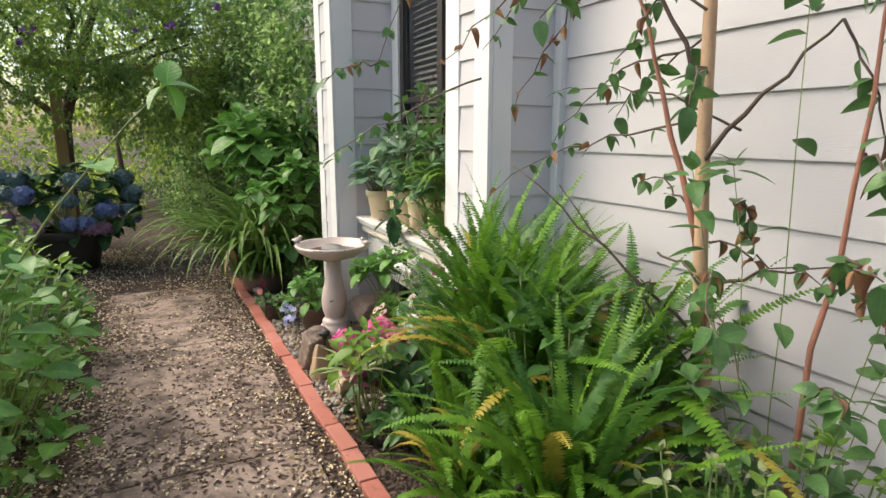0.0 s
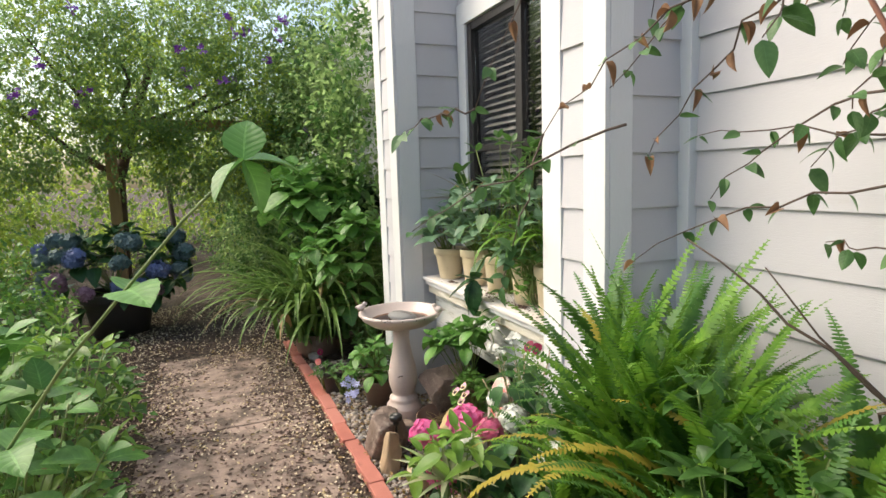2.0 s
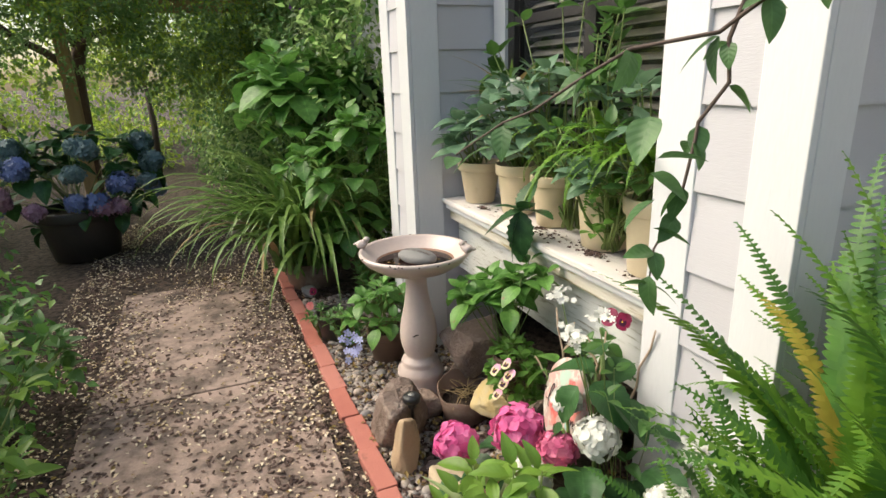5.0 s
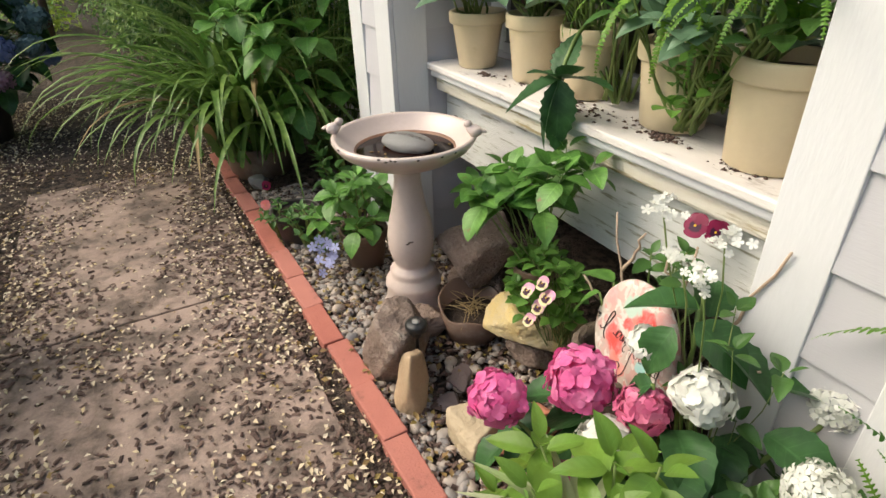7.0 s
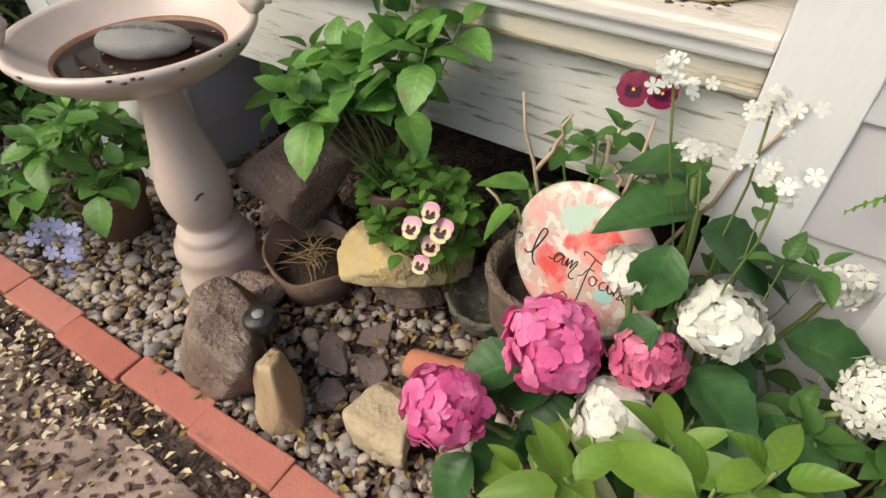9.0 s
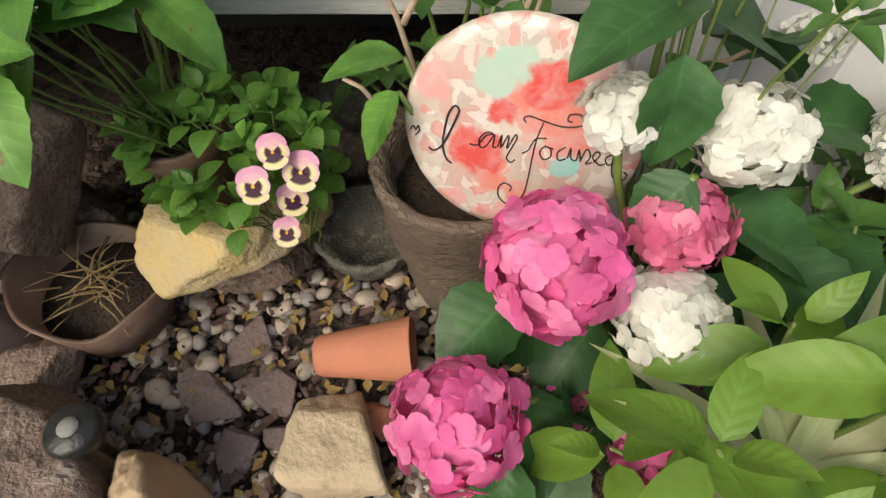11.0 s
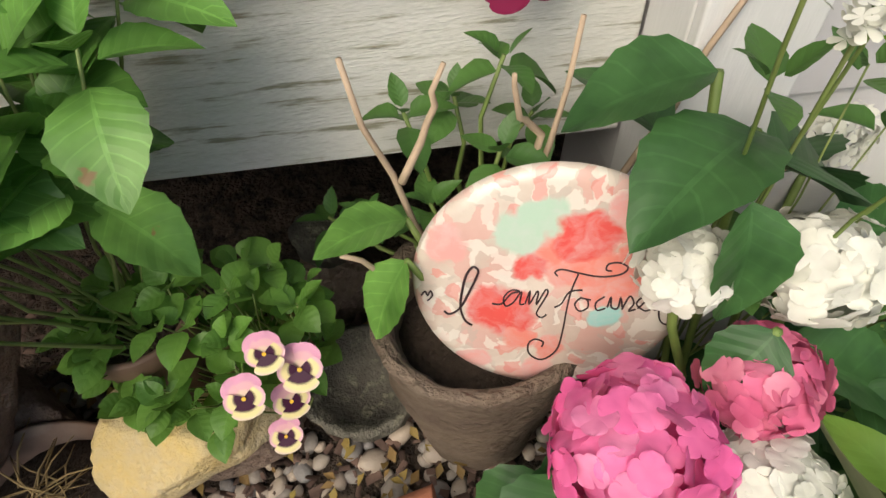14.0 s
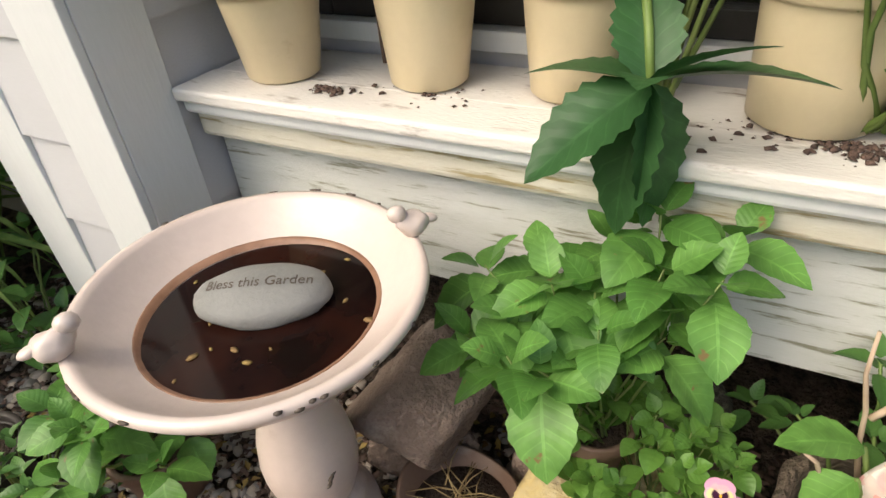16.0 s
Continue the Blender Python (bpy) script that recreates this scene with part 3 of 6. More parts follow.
def floret_meshes(mat):
    """A few floret meshes of one colour: four broad rounded petals, lightly cupped and ruffled."""
    if mat.name not in FLORET_SETS:
        rg = random.Random(3)
        FLORET_SETS[mat.name] = []
        for _ in range(5):
            vs, fs, uvs = [(0, 0, 0.03)], [], [(0, 0, 0)]
            cup, tilt = rg.uniform(-0.15, 0.12), rg.uniform(0.0, 0.14)
            for p in range(4):
                v, f, uv = petal(1.0, 1.14, 5)
                a, b = p * math.pi / 2 + rg.uniform(-0.1, 0.1), len(vs) - 6
                for x, y, z in v[6:]:
                    h = z + cup * y * y + tilt * y + 0.05 * math.sin(6 * x + p) * y + (0.02 if p % 2 else 0)
                    vs.append((x * math.cos(a) - y * math.sin(a), x * math.sin(a) + y * math.cos(a), h))
                uvs += [tuple(q) for q in uv[6:]]
                for q in f:
                    q = list(dict.fromkeys(0 if i < 6 else i + b for i in q))
                    fs.append(tuple(q))
            FLORET_SETS[mat.name].append(to_mesh("floret", vs, fs, mat, True, uvs))
    return FLORET_SETS[mat.name]


def mophead(parent, at, r, mat, seed, count=120, squash=0.85, label="", whole=False):
    """A round flower head of many four-petalled florets, each one a part where whole is not set."""
    rg = random.Random(seed)
    poses, g = [], math.pi * (3 - math.sqrt(5))
    for i in range(count):
        z = 1 - 1.75 * (i + 0.5) / count
        a = g * i
        q = math.sqrt(1 - z * z)
        d = Vector((q * math.cos(a), q * math.sin(a), z))
        tilt = (d + Vector([rg.uniform(-0.46, 0.46) for _ in range(3)])).normalized()
        p = Vector((d.x * r, d.y * r, d.z * r * squash)) * (rg.uniform(0.80, 1.04) + 0.10 * noise.noise(d * 2.2 + Vector((seed, 0, 0))))
        poses.append(face_out(p, tilt, rg.uniform(0, 3), r * rg.uniform(0.205, 0.275) * (120 / count) ** 0.5))
    if whole:
        ob = part("bloom", scatter("bloom", FLORET4, mat, poses, False), None, parent, label, Matrix.Translation(at))
        ob["kind"] = "stuff"
        return ob
    bl = part("bloom", rock("bloom", (r * 0.72, r * 0.72, r * 0.6), mat, seed, 0.1, 2), None, parent, label, Matrix.Translation(at))
    for m in poses:
        part("floret", rg.choice(floret_meshes(mat)), None, bl, m=m)
    return bl


def leaf_set(name, mat, count=4, seed=1, **kw):
    """A few leaf meshes of one kind that differ in fold, curl and width."""
    rg = random.Random(seed)
    out = []
    for _ in range(count):
        k = dict(kw)
        k["fold"], k["curl"] = kw.get("fold", 0.3) * rg.uniform(0.5, 1.5), kw.get("curl", 0.25) * rg.uniform(0.3, 1.8)
        k["width"] = kw.get("width", 0.55) * rg.uniform(0.88, 1.12)
        out.append(leaf_mesh(name, mat, **k))
    return out


HYD = leaf_set("leaf", L_HYD, 4, 1, width=0.78, fold=0.3, curl=0.25, n=12, teeth=0.035, shape=0.86)
HYD_D = leaf_set("leaf", L_DARK, 4, 2, width=0.80, fold=0.35, curl=0.3, n=12, teeth=0.04, shape=0.86)
LIME = leaf_set("leaf", L_LIME, 3, 3, width=0.5, fold=0.4, curl=0.25, n=8)
MID = leaf_set("leaf", L_MID, 4, 4, width=0.6, fold=0.35, curl=0.3, n=8, teeth=0.03)
BEG = leaf_set("leaf", L_BLUE, 4, 5, width=0.78, fold=0.25, curl=0.3, n=8, heart=0.9, shape=0.7)
ROUND = leaf_set("leaf", L_ROUND, 3, 6, width=0.85, fold=0.3, curl=0.2, n=6, shape=0.9)
SERR = leaf_set("leaf", L_DARK, 3, 7, width=0.54, fold=0.35, curl=0.25, n=16, teeth=0.08, shape=0.8)
BIRCH = leaf_set("leaf", L_BIRCH, 4, 8, width=0.62, fold=0.2, curl=0.3, n=7, shape=0.68)
DEAD = leaf_set("dead_leaf", L_DEAD, 3, 9, width=0.45, fold=1.2, curl=0.7, n=6, shape=0.7)
CREAM = leaf_set("leaf", L_CREAM, 3, 10, width=0.6, fold=0.3, curl=0.25, n=6)
STRIPE = leaf_set("leaf", L_CREAM, 3, 11, width=0.14, fold=0.4, curl=0.5, n=8, shape=0.6)


def rosette(tip, d, meshes, size, rg, pairs=3, spread=1.0):
    """Opposite leaves round the end of a shoot, the lower ones larger and flatter."""
    d = Vector(d).normalized()
    a = d.orthogonal().normalized()
    spin, out_list = rg.uniform(0, 6.3), []
    for k in range(pairs):
        for s in (0, 1):
            t = spin + k * math.pi / 2 + s * math.pi + rg.uniform(-0.3, 0.3)
            side = Matrix.Rotation(t, 3, d) @ a
            out = side * (0.5 + 0.35 * k) * spread + d * (0.75 - 0.4 * k)
            out.z -= 0.08 * k
            ln = size * (0.62 + 0.22 * k) * rg.uniform(0.8, 1.15)
            base = Vector(tip) - d * size * 0.16 * k + side * size * 0.1
            out_list.append((rg.choice(meshes), aim(base, out, rg.uniform(-0.35, 0.35), ln)))
    return out_list


def joined_leaves(th, leaves):
    """Leaves too many to pick apart: one mesh for each leaf shape."""
    for me in {m.name: m for m, _ in leaves}.values():
        v = np.array([q.co[:] for q in me.vertices])
        uv = np.array([q.vector[:] for q in me.attributes["blade"].data])
        ob = part("leaves", scatter("leaves", (v, [tuple(p.vertices) for p in me.polygons], uv), me.materials[0], [p for m, p in leaves if m == me]), None, th)
        ob["kind"] = "stuff"


def shrub(name, base, label, category, tips, meshes, size, seed, pairs=3, stem=STEM, stem_r=0.005, foot=0.03, group="", along=0, joined=False):
    """A plant of shoots: a stem and a rosette of leaves for each tip (x, y, z from the base)."""
    rg = random.Random(seed)
    th = thing(name, base, label, category, group)
    leaves = []
    for t in tips:
        t = Vector(t)
        p0 = (rg.uniform(-foot, foot), rg.uniform(-foot, foot), 0)
        pts = bend(p0, t, 0.0, 5, 0.012, rg)
        part("stem", tube(pts, [stem_r * (1 - 0.1 * i) for i in range(6)], 5), stem, th)
        leaves += rosette(t, Vector((t.x * 0.7, t.y * 0.7, 0.25 + abs(t.z) * 0.6)), meshes, size, rg, pairs)
        for i in range(along):
            k = rg.randint(2, 4)
            at = pts[k].lerp(pts[k + 1], rg.random())
            a = rg.uniform(0, 6.28)
            leaves.append((rg.choice(meshes), aim(at, (math.cos(a), math.sin(a), rg.uniform(-0.3, 0.3)), rg.uniform(-0.4, 0.4), size * rg.uniform(0.7, 1.1))))
    if joined:
        joined_leaves(th, leaves)
    else:
        for me, m in leaves:
            part("leaf", me, None, th, m=m)
    return th


def dome(rg, n, cx, cy, cz, rx, ry, rz, zmin=-0.3):
    """Tips over an ellipsoid."""
    out = []
    for i in range(n):
        d = sphere_dir(rg, zmin, 1)
        k = rg.uniform(0.72, 1.0)
        out.append((cx + rx * d.x * k, cy + ry * d.y * k, cz + rz * d.z * k))
    return out


def ring_of(profile, n=36):
    """A closed ring turned round z, with no end faces."""
    v, f = lathe(profile + profile[:1], n)
    return v, f[:-2]


def pot(name, at, r0, r1, h, mat, label, category="plant pot", lip=0.02, m=None, rim=True, soil=True, group=""):
    """A thrown pot: body with a thick rim, hollow inside, and its soil."""
    th = thing(name, at, label, category, group)
    if m is not None:
        th.matrix_basis = m
    pr = [(r0 * 0.9, 0), (r0, 0.006), (r0 + (r1 - r0) * 0.8, h * 0.8)]
    if rim:
        part("rim", ring_of([(r1 * 0.965, h * 0.79), (r1 * 1.05, h * 0.80), (r1 * 1.07, h * 0.82), (r1 * 1.08, h * 0.98), (r1 * 1.06, h), (r1 * 0.96, h), (r1 * 0.94, h * 0.97)]), mat, th)
        pr += [(r1 * 0.96, h * 0.86), (r1 * 0.93, h * 0.86)]
    else:
        pr += [(r1, h * 0.985), (r1 * 1.02, h), (r1 * 0.94, h), (r1 * 0.92, h * 0.97)]
    pr += [(r0 * 0.9, h * 0.15)]
    v, f = lathe(pr, 36)
    part("body", (v, f), mat, th)
    if soil:
        part("soil", lathe([(r1 * 0.9, h * 0.80), (r1 * 0.9, h * 0.86), (r1 * 0.5, h * 0.885), (0.004, h * 0.89)], 24), EARTH, th)
    return th


def banded(name, bands, rough=0.5, trans=0.3):
    """A petal whose colour changes from its base outwards. bands: colours with the share of the petal where each begins."""
    m, n, l, b = shader(name, rough, 0.3)
    at = n.new("ShaderNodeAttribute")
    at.attribute_name = "blade"
    sep = n.new("ShaderNodeSeparateXYZ")
    l.new(at.outputs["Vector"], sep.inputs[0])
    wob = n.new("ShaderNodeMath")
    wob.operation = "MULTIPLY_ADD"
    l.new(noise_fac(n, l, 150, 0.3, 0.7, 2, coords(n, l)), wob.inputs[0])
    wob.inputs[1].default_value = 0.10
    side = n.new("ShaderNodeMath")
    side.operation = "MULTIPLY"
    l.new(sep.outputs[0], side.inputs[0])
    l.new(sep.outputs[0], side.inputs[1])
    fan = n.new("ShaderNodeMath")
    fan.operation = "MULTIPLY_ADD"
    l.new(side.outputs[0], fan.inputs[0])
    fan.inputs[1].default_value = 0.42
    l.new(sep.outputs[1], fan.inputs[2])
    l.new(fan.outputs[0], wob.inputs[2])
    col = bands[0][1]
    for start, c in bands[1:]:
        r = n.new("ShaderNodeMapRange")
        r.inputs[1].default_value, r.inputs[2].default_value = start, start + 0.12
        l.new(wob.outputs[0], r.inputs[0])
        col = mix(n, l, r.outputs[0], col, c)
    l.new(col, b.inputs["Base Color"])
    t = n.new("ShaderNodeBsdfTranslucent")
    l.new(col, t.inputs[0])
    sh = n.new("ShaderNodeMixShader")
    sh.inputs[0].default_value = trans
    l.new(b.outputs[0], sh.inputs[1])
    l.new(t.outputs[0], sh.inputs[2])
    l.new(sh.outputs[0], n["Material Output"].inputs[0])
    return m


DARK_EYE = (0.045, 0.004, 0.03)
PANSY_TOP = banded("pansy_pink_back_petal", [(0, (0.80, 0.62, 0.50)), (0.30, (0.80, 0.46, 0.52)), (0.65, (0.74, 0.36, 0.52))])
PANSY_SIDE = banded("pansy_blotched_side_petal", [(0, DARK_EYE), (0.52, (0.80, 0.70, 0.36)), (0.84, (0.78, 0.48, 0.56))])
PANSY_LIP = banded("pansy_blotched_lip", [(0, DARK_EYE), (0.62, (0.80, 0.72, 0.36)), (0.92, (0.80, 0.66, 0.52))])
MAROON_LIP = banded("maroon_lip", [(0, DARK_EYE), (0.5, (0.23, 0.012, 0.06))])


def pansy(parent, at, normal, size, kind, seed):
    """A flower with two broad back petals, two side petals and one wide lip round a yellow throat."""
    rg = random.Random(seed)
    z = Vector(normal).normalized()
    up = (Vector((0, 0, 1)) - z * z.z).normalized()
    base = Matrix.Translation(at) @ Matrix((up.cross(z), up, z)).transposed().to_4x4() @ Matrix.Diagonal((size, size, size, 1))
    base = base @ pose(0, 0, 0, rg.uniform(-12, 12), rg.uniform(-12, 12), rg.uniform(-14, 14))
    fl = part("flower", to_mesh("flower", *disc_fan(0.075, 0.12), P_STAMEN), None, parent, m=base)
    back, side, lip = {"maroon": (P_MAROON, MAROON_LIP, MAROON_LIP), "salmon": (P_SALMON, P_SALMON, P_SALMON)}.get(kind, (PANSY_TOP, PANSY_SIDE, PANSY_LIP))
    for ang, r, w, mt, zz in ((30, 0.82, 0.92, back, -0.10), (-30, 0.84, 0.92, back, -0.06), (96, 0.70, 0.74, side, 0.0), (-96, 0.70, 0.74, side, 0.02), (180, 0.74, 1.12, lip, 0.06)):
        v, f, uv = petal(r, w, 7)
        part("petal", to_mesh("petal", v, f, mt, True, uv), None, fl, m=pose(0, 0, zz, rg.uniform(-8, 12), 0, ang + rg.uniform(-6, 6)))
    return fl


def disc_fan(r, z, n=10):
    return [(0, 0, z)] + [(r * math.cos(6.283 * i / n), r * math.sin(6.283 * i / n), z) for i in range(n)], [(0, i + 1, (i + 1) % n + 1) for i in range(n)]


def petal(r, w, n=5):
    """A broad petal with a round end, from the origin along +y, its edge gently ruffled."""
    v, f, uv = [], [], []
    for i in range(n + 1):
        t = 1 - (1 - i / n) ** 1.7
        hw = w * 0.5 * ((t / 0.56) ** 0.75 if t < 0.56 else math.sqrt(max(0, 1 - ((t - 0.56) / 0.44) ** 2)))
        hw = max(hw, w * 0.03)
        for k in (-1, -0.6, -0.2, 0.2, 0.6, 1):
            v.append((hw * k, r * t, 0.10 * r * t * (1 - t) + 0.035 * r * math.sin(4 * k + 4 * t) * t * t))
            uv.append((k * hw * 2 / w, t, 0))
    for i in range(n):
        f += [(i * 6 + k, i * 6 + k + 1, i * 6 + k + 7, i * 6 + k + 6) for k in range(5)]
    return np.array(v), f, np.array(uv, float)


def frond_mesh(mat, length, arch, seed, pairs=40, width=0.055):
    """A fern frond along +y that rises and arches over, with pairs of narrow leaflets."""
    rg = random.Random(seed)
    pts, tw = [], rg.uniform(-0.12, 0.12)
    y = z = 0.0
    ang = radians(72)
    for i in range(pairs + 1):
        pts.append(Vector((tw * (i / pairs) ** 2 * length, y, z)))
        y += math.cos(ang) * length / pairs
        z += math.sin(ang) * length / pairs
        ang -= radians(arch) / pairs * (0.4 + 1.2 * i / pairs)
    poses = []
    for i in range(3, pairs + 1):
        t = i / pairs
        d = (pts[i] - pts[i - 1]).normalized()
        s = Vector((1, 0, 0))
        up = s.cross(d)
        w = width * (math.sin(math.pi * min(1, 0.18 + 0.80 * t)) ** 0.55) * rg.uniform(0.85, 1.1)
        for sd in (-1, 1):
            out = (s * sd + d * 0.22 - up * rg.uniform(-0.05, 0.25)).normalized()
            m = Matrix((d * sd * -1, out, up)).transposed().to_4x4()
            poses.append(Matrix.Translation(pts[i]) @ m @ Matrix.Diagonal((w * 1.35, w * 1.12, w, 1)))
    v = np.array([(-0.16, 0, 0), (0.2, 0, 0), (-0.19, 0.4, 0.03), (0.19, 0.4, 0.03), (-0.11, 0.82, 0), (0.11, 0.82, 0), (0.03, 1, -0.04)])
    f = [(0, 1, 3, 2), (2, 3, 5, 4), (4, 5, 6)]
    uv = np.array([(0, 0, 0), (0, 0, 0), (0, 0.4, 0), (0, 0.4, 0), (0, 0.8, 0), (0, 0.8, 0), (0, 1, 0)], float)
    # the midrib is a leaflet-shaped strip chain
    for i in range(0, pairs, 2):
        d = pts[min(i + 2, pairs)] - pts[i]
        poses.append(aim(pts[i], d, 0, (0.022, d.length * 1.05, 0.03)))
    return scatter("frond", (v, f, uv), mat, poses)


FRONDS = [frond_mesh(L_FERN, 1.0, a, 20 + i, 60, w) for i, (a, w) in enumerate(((70, 0.042), (105, 0.045), (135, 0.044), (50, 0.04), (160, 0.044), (28, 0.038)))]
FRONDS2 = [frond_mesh(L_FERN2, 1.0, a, 40 + i, 60, 0.04) for i, a in enumerate((60, 100, 40))]
FRONDSY = [frond_mesh(L_FERNY, 1.0, a, 60 + i, 60, 0.042) for i, a in enumerate((90, 130))]
UPRIGHT = [FRONDS[0], FRONDS[3], FRONDS[5], FRONDS2[0], FRONDS2[2]]


def fern(at, n, length, seed, label, yellow=0.1, spread=0.06, upright=False):
    rg = random.Random(seed)
    th = thing("fern", at, label, "fern", "ferns by the wall")
    for i in range(n):
        q = rg.random()
        me = rg.choice(FRONDSY if q < yellow else (FRONDS if q < 0.72 else FRONDS2))
        a = 360 * i / n * 3.0 + rg.uniform(-25, 25)
        ln = length * rg.uniform(0.6, 1.1)
        tilt = rg.uniform(-18, 6) if upright else rg.uniform(-18, 22)
        if q >= yellow and (upright or rg.random() < 0.6):
            me = rg.choice(UPRIGHT)
        part("frond", me, None, th, m=Matrix.Translation((rg.uniform(-spread, spread), rg.uniform(-spread, spread), rg.uniform(-0.03, 0.05))) @ pose(0, 0, 0, 0, 0, a) @ pose(0, 0, 0, -tilt, rg.uniform(-14, 14), 0) @ Matrix.Diagonal((ln * rg.uniform(0.8, 1.15), ln, ln, 1)))
    return th


def foliage_mass(parent, name, mats, clumps, count, size, seed, width=0.5, label="", droop=0.3):
    """Leaves in overlapping clumps with gaps between them, all in one mesh. clumps: (x, y, z, rx, ry, rz)."""
    rg = random.Random(seed)
    wts = [(c[3] * c[4] * c[5]) ** 0.66 for c in clumps]
    poses, ids = [], []
    # sprays of leaves along short twigs, set over each clump's shell
    for c in rg.choices(clumps, wts, k=count // 9):
        d = sphere_dir(rg)
        k = rg.random() ** 0.3
        if noise.noise(Vector((c[0] + d.x * c[3], c[1] + d.y * c[4], c[2] + d.z * c[5])) * 2.1) < -0.2:
            continue
        p = Vector((c[0] + d.x * c[3] * k, c[1] + d.y * c[4] * k, c[2] + d.z * c[5] * k))
        tw = (d + Vector([rg.uniform(-0.8, 0.8) for _ in range(3)])).normalized()
        mid = rg.randrange(len(mats))
        for j in range(9):
            q = p + tw * size * 0.5 * j + Vector([rg.uniform(-0.3, 0.3) * size for _ in range(3)])
            o = tw * 0.5 + Vector([rg.uniform(-1, 1) for _ in range(3)])
            o.z -= droop
            poses.append(aim(q, o, rg.uniform(-0.8, 0.8), size * rg.uniform(0.6, 1.25)))
            ids.append(mid)
    ob = part(name, scatter(name, small_leaf(1, width), mats, poses, True, ids), None, parent, label)
    ob["kind"] = "stuff"
    return ob


def tree(name, at, label, category, trunk, limbs, clumps, count, size, mats, bark, seed, width=0.5):
    rg = random.Random(seed)
    th = thing(name, at, label, category)
    part("trunk", tube([p[:3] for p in trunk], [p[3] for p in trunk], 9), bark, th)
    for a, b, r in limbs:
        part("limb", tube(bend(a, b, 0.08, 7, 0.05, rg), [r * (1 - 0.11 * i) for i in range(8)], 6), bark, th)
    foliage_mass(th, "crown", mats, clumps, count, size, seed, width)
    return th


# ---- bird bath ----
bath = thing("bird_bath", (1.63, 3.93, 0), "pale glazed stoneware pedestal bird bath holding dark water", "bird bath")
part("pedestal", lathe([(0.115, -0.01), (0.122, 0.01), (0.12, 0.05), (0.108, 0.075), (0.100, 0.12), (0.107, 0.14), (0.104, 0.16), (0.088, 0.178), (0.084, 0.19), (0.086, 0.2), (0.080, 0.212), (0.066, 0.224), (0.064, 0.232), (0.071, 0.25), (0.080, 0.28), (0.085, 0.315), (0.085, 0.35), (0.078, 0.40), (0.063, 0.46), (0.052, 0.52), (0.047, 0.57), (0.049, 0.605), (0.066, 0.635)], 48), CERAMIC, bath)
part("bowl", lathe([(0.06, 0.628), (0.1, 0.634), (0.17, 0.655), (0.222, 0.69), (0.238, 0.712), (0.244, 0.722), (0.242, 0.731), (0.232, 0.733), (0.224, 0.725), (0.205, 0.706), (0.16, 0.675), (0.1, 0.656), (0.004, 0.65)], 64), CERAMIC, bath)
wm, wn, wl, wb = shader("tea_brown_water", 0.08, 0.12)
wl.new(mix(wn, wl, noise_fac(wn, wl, 9, 0.4, 0.62, 4, coords(wn, wl, (1, 1, 1), True)), (0.006, 0.003, 0.003), (0.018, 0.006, 0.004)), wb.inputs["Base Color"])
part("water", to_mesh("water", *disc_fan(0.166, 0.0, 48), wm, False), None, bath, "still dark brown water", pose(-0.006, -0.012, 0.6795))
ring = plain("brown_tide_stain", (0.13, 0.055, 0.03), (0.30, 0.17, 0.11), 14, 60, 0.4, 0.1)
part("tide_stain", ring_of([(0.160, 0.6764), (0.166, 0.6806), (0.1705, 0.6836), (0.1725, 0.6836), (0.168, 0.680)], 48), ring, bath, "brown tide stain round the water")
flo = rock("debris", (0.009, 0.005, 0.002), LITTER_Y, 4, 0.2, 1)
for i in range(18):
    q, w0 = random.Random(i).uniform(0, 6.28), random.Random(i + 50).uniform(0.07, 0.155)
    part("debris", flo, None, bath, m=pose(-0.006 + w0 * math.cos(q), -0.012 + w0 * math.sin(q), 0.6805, 0, 0, i * 47) @ Matrix.Scale(0.4 + 0.8 * random.Random(i + 9).random(), 4))
rg = random.Random(11)
chip = rock("chip", (0.008, 0.004, 0.0035), RIM_CHIP, 3, 0.3, 1)
for i in range(26):
    a = rg.uniform(0, 6.283)
    part("chip", chip, None, bath, m=Matrix.Translation((0.243 * math.cos(a), 0.243 * math.sin(a), 0.727 + rg.uniform(-0.006, 0.004))) @ pose(0, 0, 0, 0, 0, math.degrees(a) + 90) @ Matrix.Diagonal((rg.uniform(0.5, 1.5), 1, 1, 1)))
for a in (148, -41):
    b = part("bird_ornament", rock("bird_ornament", (0.027, 0.02, 0.02), CERAMIC, 5, 0.25, 3), None, bath, "small glazed bird figure on the rim", pose(0.238 * math.cos(radians(a)), 0.238 * math.sin(radians(a)), 0.75, 0, -12, a + 180))
    part("head", rock("head", (0.015, 0.013, 0.014), CERAMIC, 6, 0.1, 2), None, b, m=Matrix.Translation((0.026, 0, 0.016)))
    part("tail", rock("tail", (0.014, 0.010, 0.007), CERAMIC, 7, 0.1, 2), None, b, m=Matrix.Translation((-0.026, 0, 0.006)))
for dx, dz in ((-0.01, 0.0), (0.0, 0.002), (0.012, -0.001)):
    part("chip", chip, None, bath, m=Matrix.Translation((-0.041 + dx, -0.0815 + dx * 0.35, 0.359 + dz)))
stone = tagged(part("message_stone", rock("message_stone", (0.098, 0.062, 0.034), GREY_STONE, 8, 0.07, 4), None, None, m=pose(1.642, 3.932, 0.694, 0, 0, -62)), "smooth oval grey stone with engraved words lying in water", "stone")


